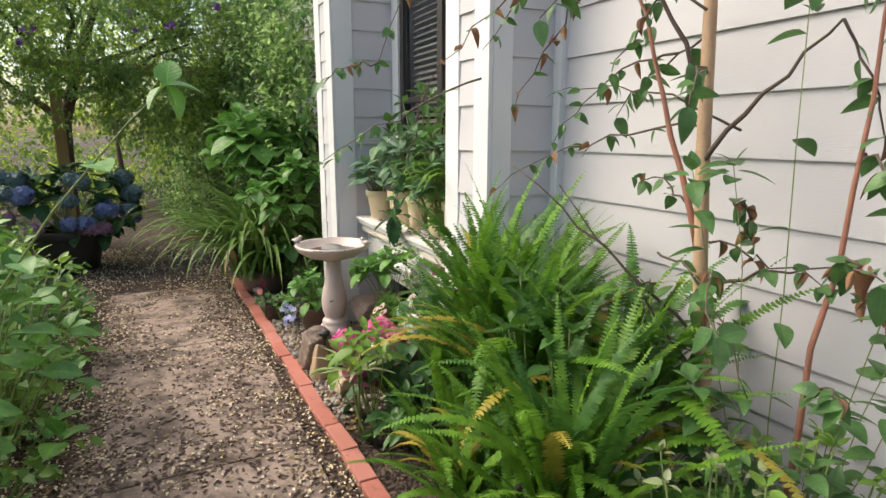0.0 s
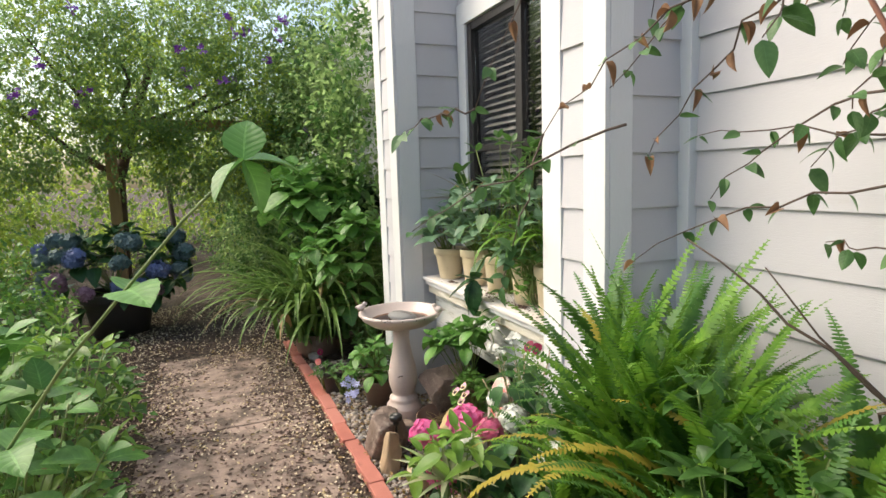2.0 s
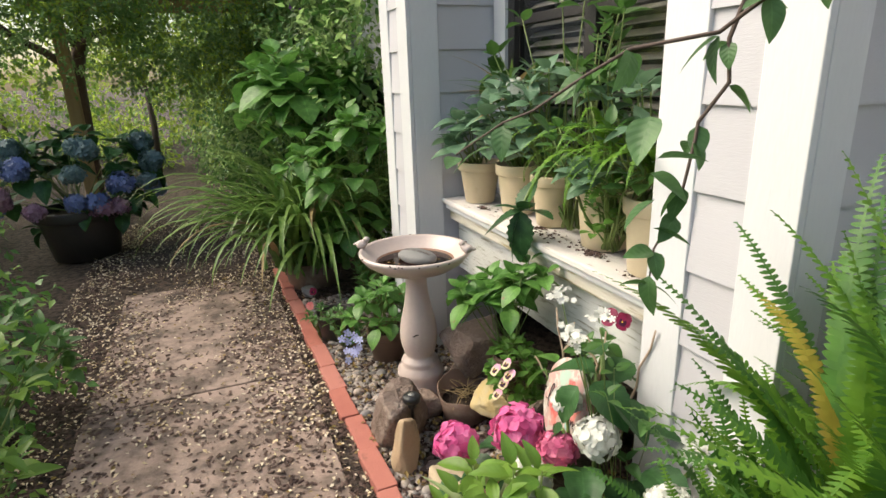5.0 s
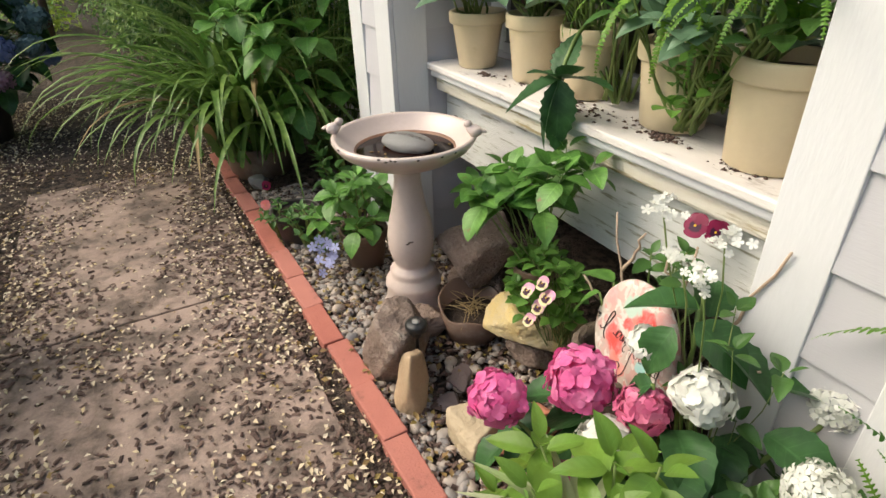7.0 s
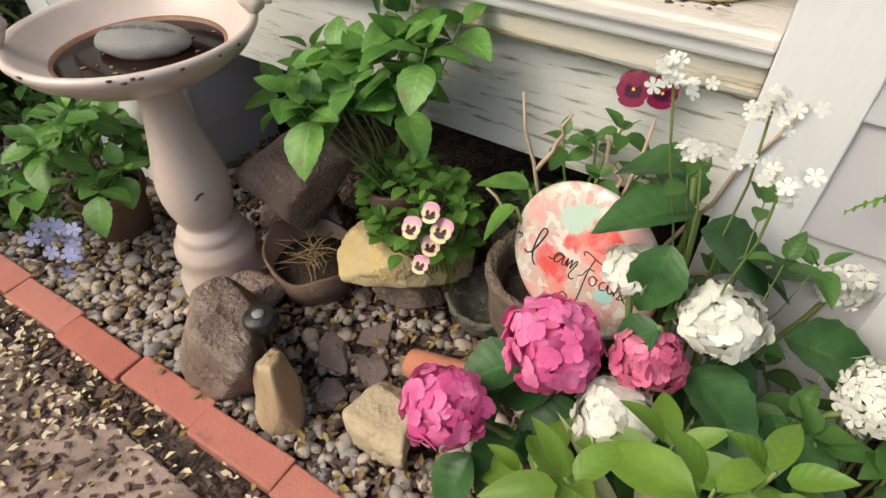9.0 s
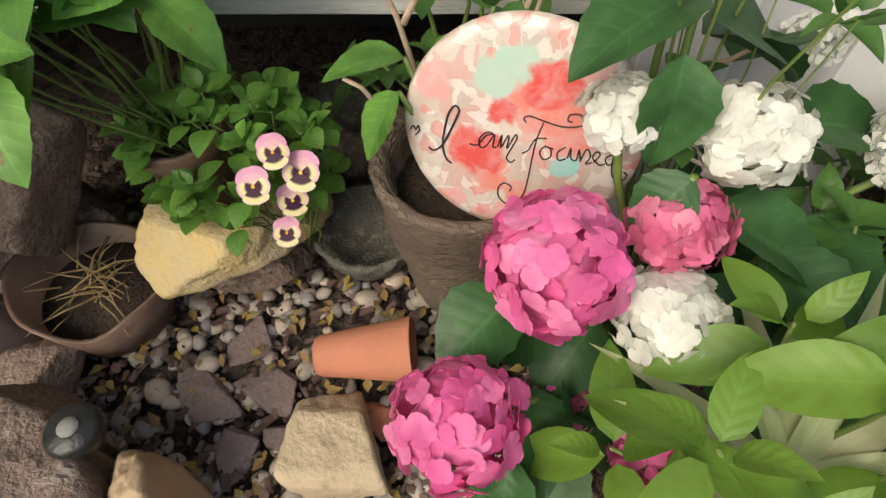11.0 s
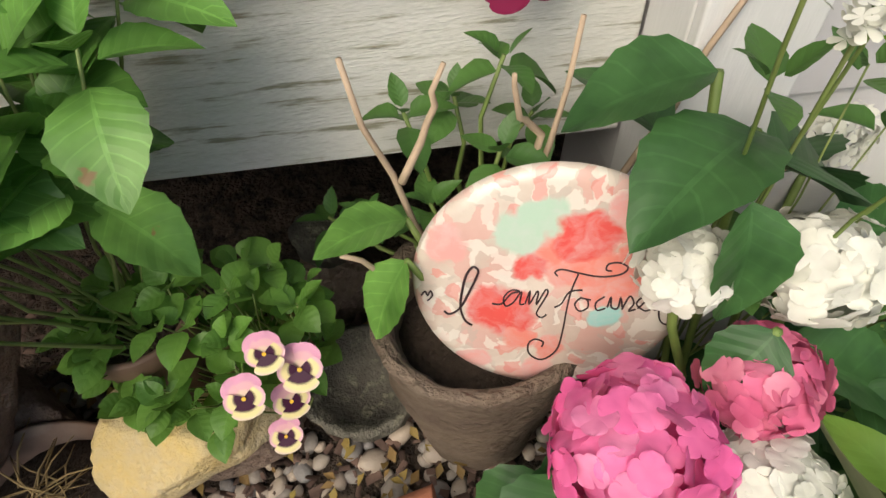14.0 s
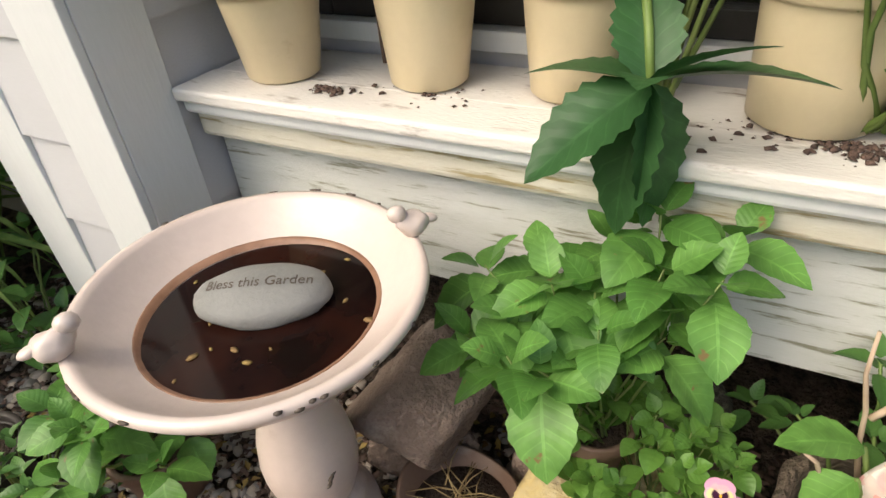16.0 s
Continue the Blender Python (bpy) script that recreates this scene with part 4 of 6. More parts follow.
def lettering(name, text, size, mat, parent, m, depth=0.0006, shear=0.0, space=1.0):
    cu = bpy.data.curves.new(name, "FONT")
    cu.body, cu.size, cu.extrude, cu.shear, cu.align_x, cu.align_y, cu.space_character = text, size, depth, shear, "CENTER", "CENTER", space
    tmp = bpy.data.objects.new(name, cu)
    me = bpy.data.meshes.new_from_object(tmp)
    bpy.data.objects.remove(tmp)
    me.materials.clear()
    me.materials.append(mat)
    return part(name, me, None, parent, m=m)


def press(ob, onto, gap=0.0006):
    """Lays flat lettering down on a rounded stone, along its own z."""
    dg = bpy.context.evaluated_depsgraph_get()
    inv = ob.matrix_basis.inverted()
    for v in ob.data.vertices:
        p = ob.matrix_basis @ v.co
        hit, q, nn, _ = onto.ray_cast(p, ob.matrix_basis.to_3x3() @ Vector((0, 0, -1)))
        if hit:
            v.co = inv @ (q + nn * (gap + v.co.z))


bpy.context.view_layer.update()
txt = lettering("engraved_text", "Bless this Garden", 0.0215, RIM_CHIP, stone, pose(0, -0.034, 0.06, 40, 0, 0), 0.0002)
press(txt, stone)


# ---- stones, pots and ornaments in the bed ----
def stone_at(name, at, size, mat, seed, label, rz=0, rx=0, ry=0, group="", worn=24):
    return tagged(part(name, boulder(name, size, mat, seed, 8, worn), None, None, m=pose(*at, rx, ry, rz)), label, "rock", group)


stone_at("rock", (1.43, 3.655, 0.11), (0.12, 0.10, 0.18), BROWN_ROCK, 12, "upright brown boulder standing in pebbles", 25, 6, 4)
stone_at("rock", (1.405, 3.475, 0.095), (0.062, 0.05, 0.15), TAN_ROCK, 13, "tall smooth tan stone standing on end", 10, -6, 14, worn=9)
stone_at("rock", (1.50, 3.255, 0.045), (0.10, 0.075, 0.075), PALE_ROCK, 14, "pale rough sandstone lump among pebbles", 30, 10, 0)
stone_at("rock", (1.87, 3.82, 0.275), (0.145, 0.125, 0.15), BROWN_ROCK, 15, "large brown rock behind the bird bath", 40, 0, -14)
stone_at("rock", (1.90, 3.86, 0.07), (0.14, 0.12, 0.10), BROWN_ROCK, 23, "brown rock under another rock beside the shelf", 70)
stone_at("rock", (1.585, 3.775, 0.055), (0.085, 0.068, 0.08), BROWN_ROCK, 16, "brown rock against the bird bath base", 10, worn=14)
stone_at("rock", (1.82, 3.485, 0.185), (0.115, 0.135, 0.075), YEL_ROCK, 17, "yellow sandstone block carrying a plant pot", 12, worn=40)
stone_at("rock", (1.86, 3.45, 0.065), (0.09, 0.13, 0.075), BROWN_ROCK, 19, "brown stone under the yellow sandstone block", 20)
stone_at("rock", (1.95, 3.56, 0.06), (0.09, 0.12, 0.09), BROWN_ROCK, 18, "dark brown rock under the shelf", 30)
for i, (x, y, sx, sy, rz) in enumerate(((1.585, 3.50, 0.058, 0.04, 20), (1.605, 3.385, 0.055, 0.045, 75), (1.69, 3.44, 0.05, 0.038, 120), (1.50, 3.42, 0.04, 0.035, 60), (1.52, 3.335, 0.045, 0.03, 100))):
    stone_at("slate_slab", (x, y, 0.012), (sx, sy, 0.016), SLATE, 30 + i, "flat purple slate piece lying in litter", rz, (i % 3 - 1) * 6, 0, "slate pieces")

lamp = thing("solar_stake_light", (1.452, 3.53, 0.02), "small black solar path light between stones", "garden light")
part("stake", lathe([(0.006, -0.03), (0.007, 0.2), (0.016, 0.205), (0.016, 0.23)], 16), BLACK, lamp)
part("cap", lathe([(0.024, 0.228), (0.034, 0.232), (0.035, 0.25), (0.029, 0.257), (0.003, 0.258)], 24), BLACK, lamp)
part("solar_cell", lathe([(0.013, 0.2582), (0.013, 0.26), (0.002, 0.2604)], 16), GREY_STONE, lamp)

bowl = thing("broken_pot", (1.755, 3.70, 0.01), "broken brown plastic pot filled with dry straw", "plant pot")
v, f = lathe([(0.095, 0), (0.10, 0.005), (0.125, 0.115), (0.117, 0.115), (0.097, 0.01)], 36)
v = [(x, y, z * (1 + 0.35 * max(0, math.sin(math.atan2(y, x) * 1.0 - 0.2)) + 0.06 * math.sin(5 * math.atan2(y, x))) if z > 0.05 else z) for x, y, z in v]
part("body", (v, f), BROWN_POT, bowl)
part("soil", lathe([(0.108, 0.06), (0.108, 0.075), (0.05, 0.09), (0.004, 0.095)], 24), EARTH, bowl)
rg = random.Random(5)
straw = to_mesh("straw", *tube([(0, 0, 0), (0.05, 0.004, 0.008), (0.1, 0, 0)], [0.0018, 0.0016, 0.0008], 4), L_STRAW)
for i in range(42):
    a = rg.uniform(0, 6.28)
    r = rg.uniform(0, 0.07)
    part("straw", straw, None, bowl, m=pose(r * math.cos(a), r * math.sin(a), 0.1 + rg.uniform(0, 0.012), rg.uniform(-25, 5), rg.uniform(-20, 10), rg.uniform(0, 360)) @ Matrix.Scale(rg.uniform(0.5, 1.1), 4))

pot("terracotta_pot", (0, 0, 0), 0.035, 0.056, 0.165, TERRA, "small terracotta pot lying on its side", m=pose(1.648, 3.300, 0.060, 86, 0, 4), soil=False, rim=False)
stone_at("terracotta_shard", (1.555, 3.19, 0.015), (0.05, 0.022, 0.012), TERRA, 51, "broken terracotta shard on the ground", 60)
pot("brown_pot", (1.86, 3.48, 0.235), 0.052, 0.066, 0.15, BROWN_POT, "brown pot standing on a yellow sandstone block")
pot("brown_pot", (1.60, 4.37, 0), 0.08, 0.10, 0.18, BROWN_POT, "brown plastic pot of bedding plants on pebbles")
pot("dark_pot", (1.40, 4.74, 0), 0.085, 0.11, 0.17, DARK_POT, "dark plastic pot behind the brick edging")
planter = thing("log_planter", (1.845, 3.05, 0), "rough bark-like concrete planter holding a painted sign", "planter")
prof = [(0.095 + 0.05 * (i / 30) ** 0.8, 0.34 * i / 30) for i in range(31)] + [(0.146, 0.347), (0.136, 0.35), (0.126, 0.346), (0.118, 0.33), (0.1, 0.1)]
v, f = lathe(prof, 96)


def barked(x, y, z):
    """Scaly bark relief; the skin has come off low down."""
    k = 0.05 * noise.noise(Vector((x * 12, y * 12, z * 22))) + 0.035 * noise.noise(Vector((x * 34, y * 34, z * 60))) + 0.018 * noise.noise(Vector((x * 80, y * 80, z * 120)))
    if z < 0.19 + 0.05 * noise.noise(Vector((x * 11, y * 11, 4.0))):
        k -= 0.05
    return (x * (1 + k), y * (1 + k), z)


v = [barked(*p) for p in v]
part("body", (v, f), BARREL, planter)
part("soil", lathe([(0.118, 0.26), (0.118, 0.28), (0.004, 0.29)], 24), EARTH, planter)
dish = thing("rough_stone_dish", (1.90, 3.235, 0), "rough dark cement dish under the shelf edge", "dish")
v, f = lathe([(0.05, 0), (0.065, 0.008), (0.075, 0.02), (0.082, 0.032), (0.089, 0.045), (0.095, 0.06), (0.1, 0.075), (0.104, 0.09), (0.105, 0.10), (0.095, 0.105), (0.07, 0.06), (0.004, 0.04)], 72)
v = [(x * (1 + 0.12 * noise.noise(Vector((x * 40, y * 40, z * 110)))), y * (1 + 0.12 * noise.noise(Vector((x * 40, y * 40, z * 110)))), z) for x, y, z in v]
part("body", (v, f), CEMENT_FIG, dish)
fig = tagged(part("bird_statue", rock("bird_statue", (0.05, 0.06, 0.06), CEMENT_FIG, 21, 0.25, 4), None, None, m=pose(2.16, 3.29, 0.17)), "small dark cement bird statue under the shelf", "statue")
ped = stone_at("rock", (2.16, 3.29, 0.05), (0.09, 0.09, 0.07), BROWN_ROCK, 22, "dark stone under the bird statue")

# painted sign
sm, sn, sl, sb = shader("painted_floral_glaze", 0.3, 0.5)
sv = coords(sn, sl)
warp = sn.new("ShaderNodeTexNoise")
warp.inputs["Scale"].default_value, warp.inputs["Detail"].default_value = 26, 4
sl.new(sv, warp.inputs["Vector"])
ctr = sn.new("ShaderNodeVectorMath")
ctr.operation = "MULTIPLY_ADD"
ctr.inputs[1].default_value, ctr.inputs[2].default_value = (0.045, 0.045, 0), (-0.0225, -0.0225, 0)
sl.new(warp.outputs["Color"], ctr.inputs[0])
adds = sn.new("ShaderNodeVectorMath")
sl.new(sv, adds.inputs[0])
sl.new(ctr.outputs[0], adds.inputs[1])
wv = adds.outputs[0]


def dabs(col, paint, scale, lo, hi, strength=0.8):
    """Loose brush dabs of one paint."""
    t = sn.new("ShaderNodeTexVoronoi")
    t.inputs["Scale"].default_value = scale
    sl.new(wv, t.inputs["Vector"])
    r = sn.new("ShaderNodeMapRange")
    r.inputs[1].default_value, r.inputs[2].default_value, r.inputs[4].default_value = lo, hi, strength
    sep = sn.new("ShaderNodeSeparateColor")
    sl.new(t.outputs["Color"], sep.inputs[0])
    sl.new(sep.outputs[0], r.inputs[0])
    return mix(sn, sl, r.outputs[0], col, paint)


def rose(col, x, y, r, paint, pale):
    """A painted flower with a soft uneven outline and curled petal strokes in it."""
    d = sn.new("ShaderNodeVectorMath")
    d.operation = "DISTANCE"
    sl.new(wv, d.inputs[0])
    d.inputs[1].default_value = (x, y, 0.012)
    g = sn.new("ShaderNodeMapRange")
    g.inputs[1].default_value, g.inputs[2].default_value = r * 1.12, r * 0.86
    sl.new(d.outputs["Value"], g.inputs[0])
    strokes = noise_fac(sn, sl, 48, 0.42, 0.66, 5, wv, 0.6)
    return mix(sn, sl, g.outputs[0], col, mix(sn, sl, strokes, paint, pale))


c = mix(sn, sl, noise_fac(sn, sl, 14, 0.4, 0.6, 5, sv), (0.58, 0.52, 0.46), (0.50, 0.40, 0.35))
c = dabs(c, (0.58, 0.30, 0.27), 34, 0.55, 0.62, 0.6)
c = dabs(c, (0.44, 0.40, 0.36), 70, 0.72, 0.8, 0.5)
c = dabs(c, (0.68, 0.65, 0.60), 64, 0.64, 0.7, 0.7)
c = dabs(c, (0.62, 0.19, 0.17), 60, 0.84, 0.87, 0.6)
RED, CORAL, PINK, GREEN, TEAL = (0.62, 0.085, 0.075), (0.66, 0.22, 0.18), (0.66, 0.33, 0.31), (0.40, 0.55, 0.45), (0.27, 0.55, 0.52)
for x, y, r, col in ((-0.039, 0.073, 0.026, GREEN), (-0.010, 0.100, 0.024, GREEN), (0.057, 0.015, 0.034, CORAL), (0.016, 0.046, 0.034, CORAL), (-0.023, 0.034, 0.020, RED), (0.03, 0.076, 0.033, RED), (0.085, 0.05, 0.022, CORAL),
                     (-0.053, -0.032, 0.036, RED), (0.065, -0.033, 0.016, TEAL), (-0.111, 0.064, 0.024, PINK), (-0.08, -0.112, 0.02, PINK), (-0.007, -0.123, 0.024, PINK), (0.006, -0.085, 0.018, CORAL), (0.07, 0.11, 0.02, PINK), (-0.03, -0.07, 0.018, CORAL)):
    c = rose(c, x, y, r, col, tuple(min(0.7, q * 0.62 + 0.20) for q in col))
sl.new(c, sb.inputs["Base Color"])
bumped(sn, sl, sb, noise_fac(sn, sl, 20, 0.2, 0.8, 5, sv), 0.15, 0.004)
nrm = Vector((-0.96, 0.20, 0.22)).normalized()
xa = Vector((0, 0, 1)).cross(nrm).normalized()
sign_m = Matrix.Translation((1.779, 2.984, 0.453)) @ Matrix((xa, nrm.cross(xa), nrm)).transposed().to_4x4()
sign = thing("painted_sign", (0, 0, 0), "round hand-painted ceramic sign with red flowers, resting on a planter", "sign")
sign.matrix_basis = sign_m
prof = [(0.135, -0.012), (0.147, -0.008), (0.151, 0.0), (0.147, 0.008), (0.135, 0.011), (0.003, 0.012)]
part("plaque", lathe(prof, 64), sm, sign)
ink, _, _, ib = shader("dark_ink", 0.4)
ib.inputs["Base Color"].default_value = (0.035, 0.02, 0.025, 1)


def stroke(pts, r=0.0011):
    q = []
    for i in range(len(pts) - 1):
        p0, p1, p2, p3 = (Vector((*pts[max(0, min(len(pts) - 1, i + k))], 0.0128)) for k in (-1, 0, 1, 2))
        for t in (0, 0.25, 0.5, 0.75):
            q.append(0.5 * ((2 * p1) + (p2 - p0) * t + (2 * p0 - 5 * p1 + 4 * p2 - p3) * t * t + (3 * p1 - p0 - 3 * p2 + p3) * t ** 3))
    return tube(q, r, 5)


# script strokes, in millimetres from the plaque's middle
SCRIPT = {
    "letter_i": [(-115, -32), (-109, -36), (-98, -27), (-88, -4), (-80, 18), (-78, 28), (-84, 32), (-91, 20), (-95, -1), (-97, -24), (-92, -45), (-82, -53)],
    "letter_a": [(-62, -18), (-52, -18), (-42, -3), (-33, 1), (-42, 2), (-50, -9), (-47, -21), (-39, -15), (-31, 1), (-32, -17), (-26, -16)],
    "letter_m": [(-26, -16), (-22, 2), (-22, -17), (-15, 1), (-13, -1), (-14, -17), (-6, 4), (-3, 0), (-9, -17), (-13, -30), (-7, -36), (-1, -30)],
    "bar_of_f": [(5, 24), (2, 29), (9, 33), (26, 29), (49, 25), (69, 29), (75, 38), (66, 44), (55, 42), (54, 34), (61, 33)],
    "stem_of_f": [(26, 27), (21, 3), (19, -26), (18, -56), (14, -86), (-1, -103), (-16, -95), (-19, -79), (-12, -70), (-2, -74), (-4, -83)],
    "cross_of_f": [(6, -20), (13, -14), (20, 3), (36, 6)],
    "letter_o": [(33, -4), (27, -14), (33, -24), (41, -19), (40, -8), (33, -5), (46, -8)],
    "letter_c": [(57, -2), (49, -11), (52, -22), (62, -17)],
    "letter_u": [(62, -17), (64, -2), (66, -16), (73, -18), (74, -2), (78, -19)],
    "letter_s": [(78, -19), (83, 0), (89, -10), (85, -21), (94, -17)],
    "letter_e": [(94, -17), (100, -6), (95, -2), (92, -11), (102, -20), (109, -16)],
    "letter_d": [(114, -2), (107, -9), (112, -18), (117, -10), (115, 12), (117, -21), (123, -36), (133, -38), (137, -28), (131, -24)],
    "heart": [(-140, -10), (-136, -4), (-133, -10), (-130, -3), (-128, -10), (-135, -19)],
}
for nm, pts in SCRIPT.items():
    part(nm, stroke([(x / 1000, y / 1000) for x, y in pts], 0.0014 if nm == "letter_i" else 0.001), ink, sign)


# ---- flowering plants in the bed ----
rg = random.Random(21)
# potted hydrangea on the sandstone block
th = shrub("hydrangea", (1.86, 3.48, 0.36), "leafy green hydrangea in a brown pot, not in flower", "plant",
           [(-0.17, 0.10, 0.30), (-0.10, 0.0, 0.32), (-0.02, -0.06, 0.38), (0.05, -0.04, 0.42), (-0.05, 0.08, 0.34), (0.04, 0.12, 0.30), (-0.03, -0.13, 0.39), (0.06, -0.14, 0.40),
            (-0.04, -0.08, 0.33), (-0.13, 0.17, 0.27), (0.08, 0.02, 0.34), (-0.04, 0.02, 0.33), (0.0, -0.07, 0.36), (-0.16, 0.06, 0.28), (0.0, 0.2, 0.30), (-0.08, 0.12, 0.30), (-0.1, 0.03, 0.27), (-0.05, -0.08, 0.29), (-0.1, 0.1, 0.27)], HYD, 0.096, 31, 3, stem_r=0.003)
# bedding plant in the pot beside the bath
shrub("impatiens", (1.60, 4.37, 0.15), "bushy bright green bedding plant in a brown pot", "plant", dome(rg, 17, -0.03, -0.03, 0.14, 0.17, 0.17, 0.16, -0.2), HYD, 0.092, 32, 3)
# trailing plant with lilac flowers
th = shrub("trailing_bedding_plant", (1.42, 4.62, 0.0), "low trailing plant with lilac-blue flowers beside the bricks", "plant", dome(rg, 26, 0.0, -0.14, 0.16, 0.13, 0.3, 0.1, -0.2), MID, 0.05, 33, 2, joined=True)
for i in range(13):
    part("flower", scatter("flower", FLORET5, P_SKY, [face_out((0, 0, 0), (0, 0, 1), 0, 0.02)], False), None, th, m=face_out((-0.04 + rg.uniform(-0.05, 0.05), -0.42 + rg.uniform(-0.07, 0.09), 0.22 + rg.uniform(-0.07, 0.06)), (-0.6 + rg.uniform(-0.4, 0.4), -0.7, 0.4 + rg.uniform(-0.3, 0.4)), i, 1))
th = shrub("pansy_clump", (1.33, 4.80, 0.0), "small pansy clump with pink and maroon flowers", "plant", dome(rg, 14, 0, -0.05, 0.14, 0.1, 0.16, 0.09, 0), MID, 0.045, 34, 2)
pansy(th, (-0.08, -0.17, 0.27), (-0.3, -0.9, 0.35), 0.03, "salmon", 1)
pansy(th, (-0.03, 0.02, 0.28), (-0.4, -0.85, 0.3), 0.03, "maroon", 2)
# trailing pink pansies
th = shrub("trailing_pansy", (1.88, 3.35, 0.10), "trailing pansy plant with pink and cream flowers", "plant", dome(rg, 80, -0.06, 0.04, 0.27, 0.10, 0.15, 0.13, -0.8), ROUND, 0.046, 35, 2, stem_r=0.002)
for i, (x, y, z, s) in enumerate(((1.735, 3.287, 0.462, 0.029), (1.704, 3.312, 0.434, 0.031), (1.730, 3.258, 0.432, 0.034), (1.715, 3.275, 0.395, 0.029), (1.70, 3.292, 0.345, 0.027))):
    at = Vector((x - 1.88, y - 3.35, z - 0.10))
    pansy(th, at, (-0.75, -0.15 + 0.1 * (i % 3), 0.62 - 0.15 * (i > 2)), s, "pink", 10 + i)
    part("flower_stalk", tube(bend((0.0, 0.0, 0.22), at - Vector((-0.004, 0, 0.004)), 0.03, 6), 0.0016, 5), STEM, th)
# maroon pansy and dry twigs behind the sign
th = shrub("maroon_pansy", (1.92, 3.04, 0.28), "tall pansy with maroon flowers growing behind the sign", "plant", [(0.02, -0.03, 0.36), (0.05, 0.02, 0.3), (-0.02, 0.06, 0.2), (0.06, -0.08, 0.26), (0.03, 0.08, 0.3), (-0.03, -0.02, 0.28), (0.04, 0.14, 0.14), (0.08, 0.2, 0.1)], MID, 0.06, 36, 3)
pansy(th, (0.03, -0.03, 0.43), (-0.8, -0.1, 0.35), 0.04, "maroon", 21)
pansy(th, (0.045, -0.075, 0.43), (-0.75, -0.4, 0.35), 0.037, "maroon", 22)
tw = thing("dry_twigs", (1.87, 3.05, 0.28), "bare pale dry stems sticking out of the planter", "twigs")
for a, b in (((0.0, 0.02, 0), (-0.01, 0.12, 0.42)), ((-0.005, 0.08, 0.27), (0.0, 0.03, 0.40)), ((0.02, -0.03, 0), (0.02, -0.10, 0.42)), ((0.02, -0.08, 0.25), (0.0, -0.035, 0.38)), ((-0.01, 0.05, 0.10), (-0.07, 0.15, 0.24)), ((0.05, -0.15, 0.1), (0.03, -0.29, 0.50)), ((0.0, -0.2, 0.12), (-0.04, -0.34, 0.27))):
    part("twig", tube(bend(a, b, 0.0, 6, 0.008, rg), [0.005, 0.0048, 0.0045, 0.004, 0.0036, 0.0032, 0.0028], 6), TWIG, tw)
# the large flowering hydrangea
big = thing("flowering_hydrangea", (1.72, 2.76, 0), "hydrangea with hot pink and white mophead blooms and large dark leaves", "plant")
o3 = Vector(big.location)
for i, (x, y, z, r, mt, n) in enumerate(((1.592, 2.953, 0.445, 0.077, P_PINK, 120), (1.440, 3.058, 0.375, 0.066, P_PINK, 110), (1.64, 2.815, 0.452, 0.054, P_ROSE, 100), (1.715, 2.745, 0.516, 0.06, P_WHITE, 100),
                                         (1.715, 2.888, 0.545, 0.044, P_WHITE, 90), (1.56, 2.825, 0.385, 0.062, P_WHITE, 110), (1.75, 2.51, 0.46, 0.06, P_WHITE, 110), (1.93, 2.60, 0.50, 0.05, P_WHITE, 80), (1.50, 2.93, 0.215, 0.06, P_PINK, 80), (1.42, 2.83, 0.30, 0.06, P_PINK, 80))):
    at = Vector((x, y, z)) - o3
    mophead(big, at, r, mt, 100 + i, n, whole=i > 5)
    part("stem", tube(bend((rg.uniform(-0.05, 0.05), rg.uniform(-0.05, 0.05), 0), at - Vector((0, 0, r * 0.5)), 0.03, 6, 0.01, rg), 0.0055, 6), STEM, big)
for x, y, z, dx, dy, dz, s in ((1.767, 2.832, 0.649, -0.064, 0.114, 0.003, 0.145), (1.721, 2.845, 0.613, -0.061, 0.004, -0.077, 0.115), (1.807, 2.858, 0.683, 0.017, 0.107, -0.016, 0.13), (1.752, 2.82, 0.631, 0.02, -0.135, -0.029, 0.14), (1.655, 2.816, 0.512, -0.032, 0.055, -0.039, 0.085),
                               (1.80, 2.80, 0.58, 0.1, -0.7, -0.2, 0.15), (1.85, 2.86, 0.58, 0.35, 0.2, 0.2, 0.13), (1.60, 2.99, 0.36, -0.5, 0.55, -0.1, 0.13), (1.56, 3.02, 0.28, -0.65, 0.4, -0.2, 0.14), (1.52, 2.98, 0.27, -0.8, -0.2, 0.1, 0.13),
                               (1.62, 2.93, 0.33, -0.4, 0.8, -0.35, 0.14), (1.48, 2.94, 0.25, -0.3, -0.8, 0.1, 0.12), (1.68, 2.76, 0.42, -0.4, -0.7, 0.1, 0.15), (1.64, 2.70, 0.40, -0.75, -0.4, 0.1, 0.14), (1.80, 2.65, 0.45, 0, -0.8, 0.1, 0.15),
                               (1.66, 3.0, 0.22, -0.3, 0.6, -0.3, 0.13), (1.43, 3.00, 0.29, -0.8, 0.1, -0.3, 0.11), (1.86, 2.72, 0.5, 0.4, -0.5, 0.1, 0.14), (1.72, 2.62, 0.36, -0.6, -0.5, -0.1, 0.15), (1.56, 2.78, 0.33, -0.7, -0.5, 0.0, 0.14), (1.60, 2.88, 0.30, -0.6, 0.5, -0.1, 0.13), (1.50, 2.80, 0.24, -0.8, 0.2, 0.1, 0.13)):
    part("leaf", rg.choice(HYD_D), None, big, m=aim(Vector((x, y, z)) - o3, (dx, dy, dz), rg.uniform(-0.3, 0.3), s))
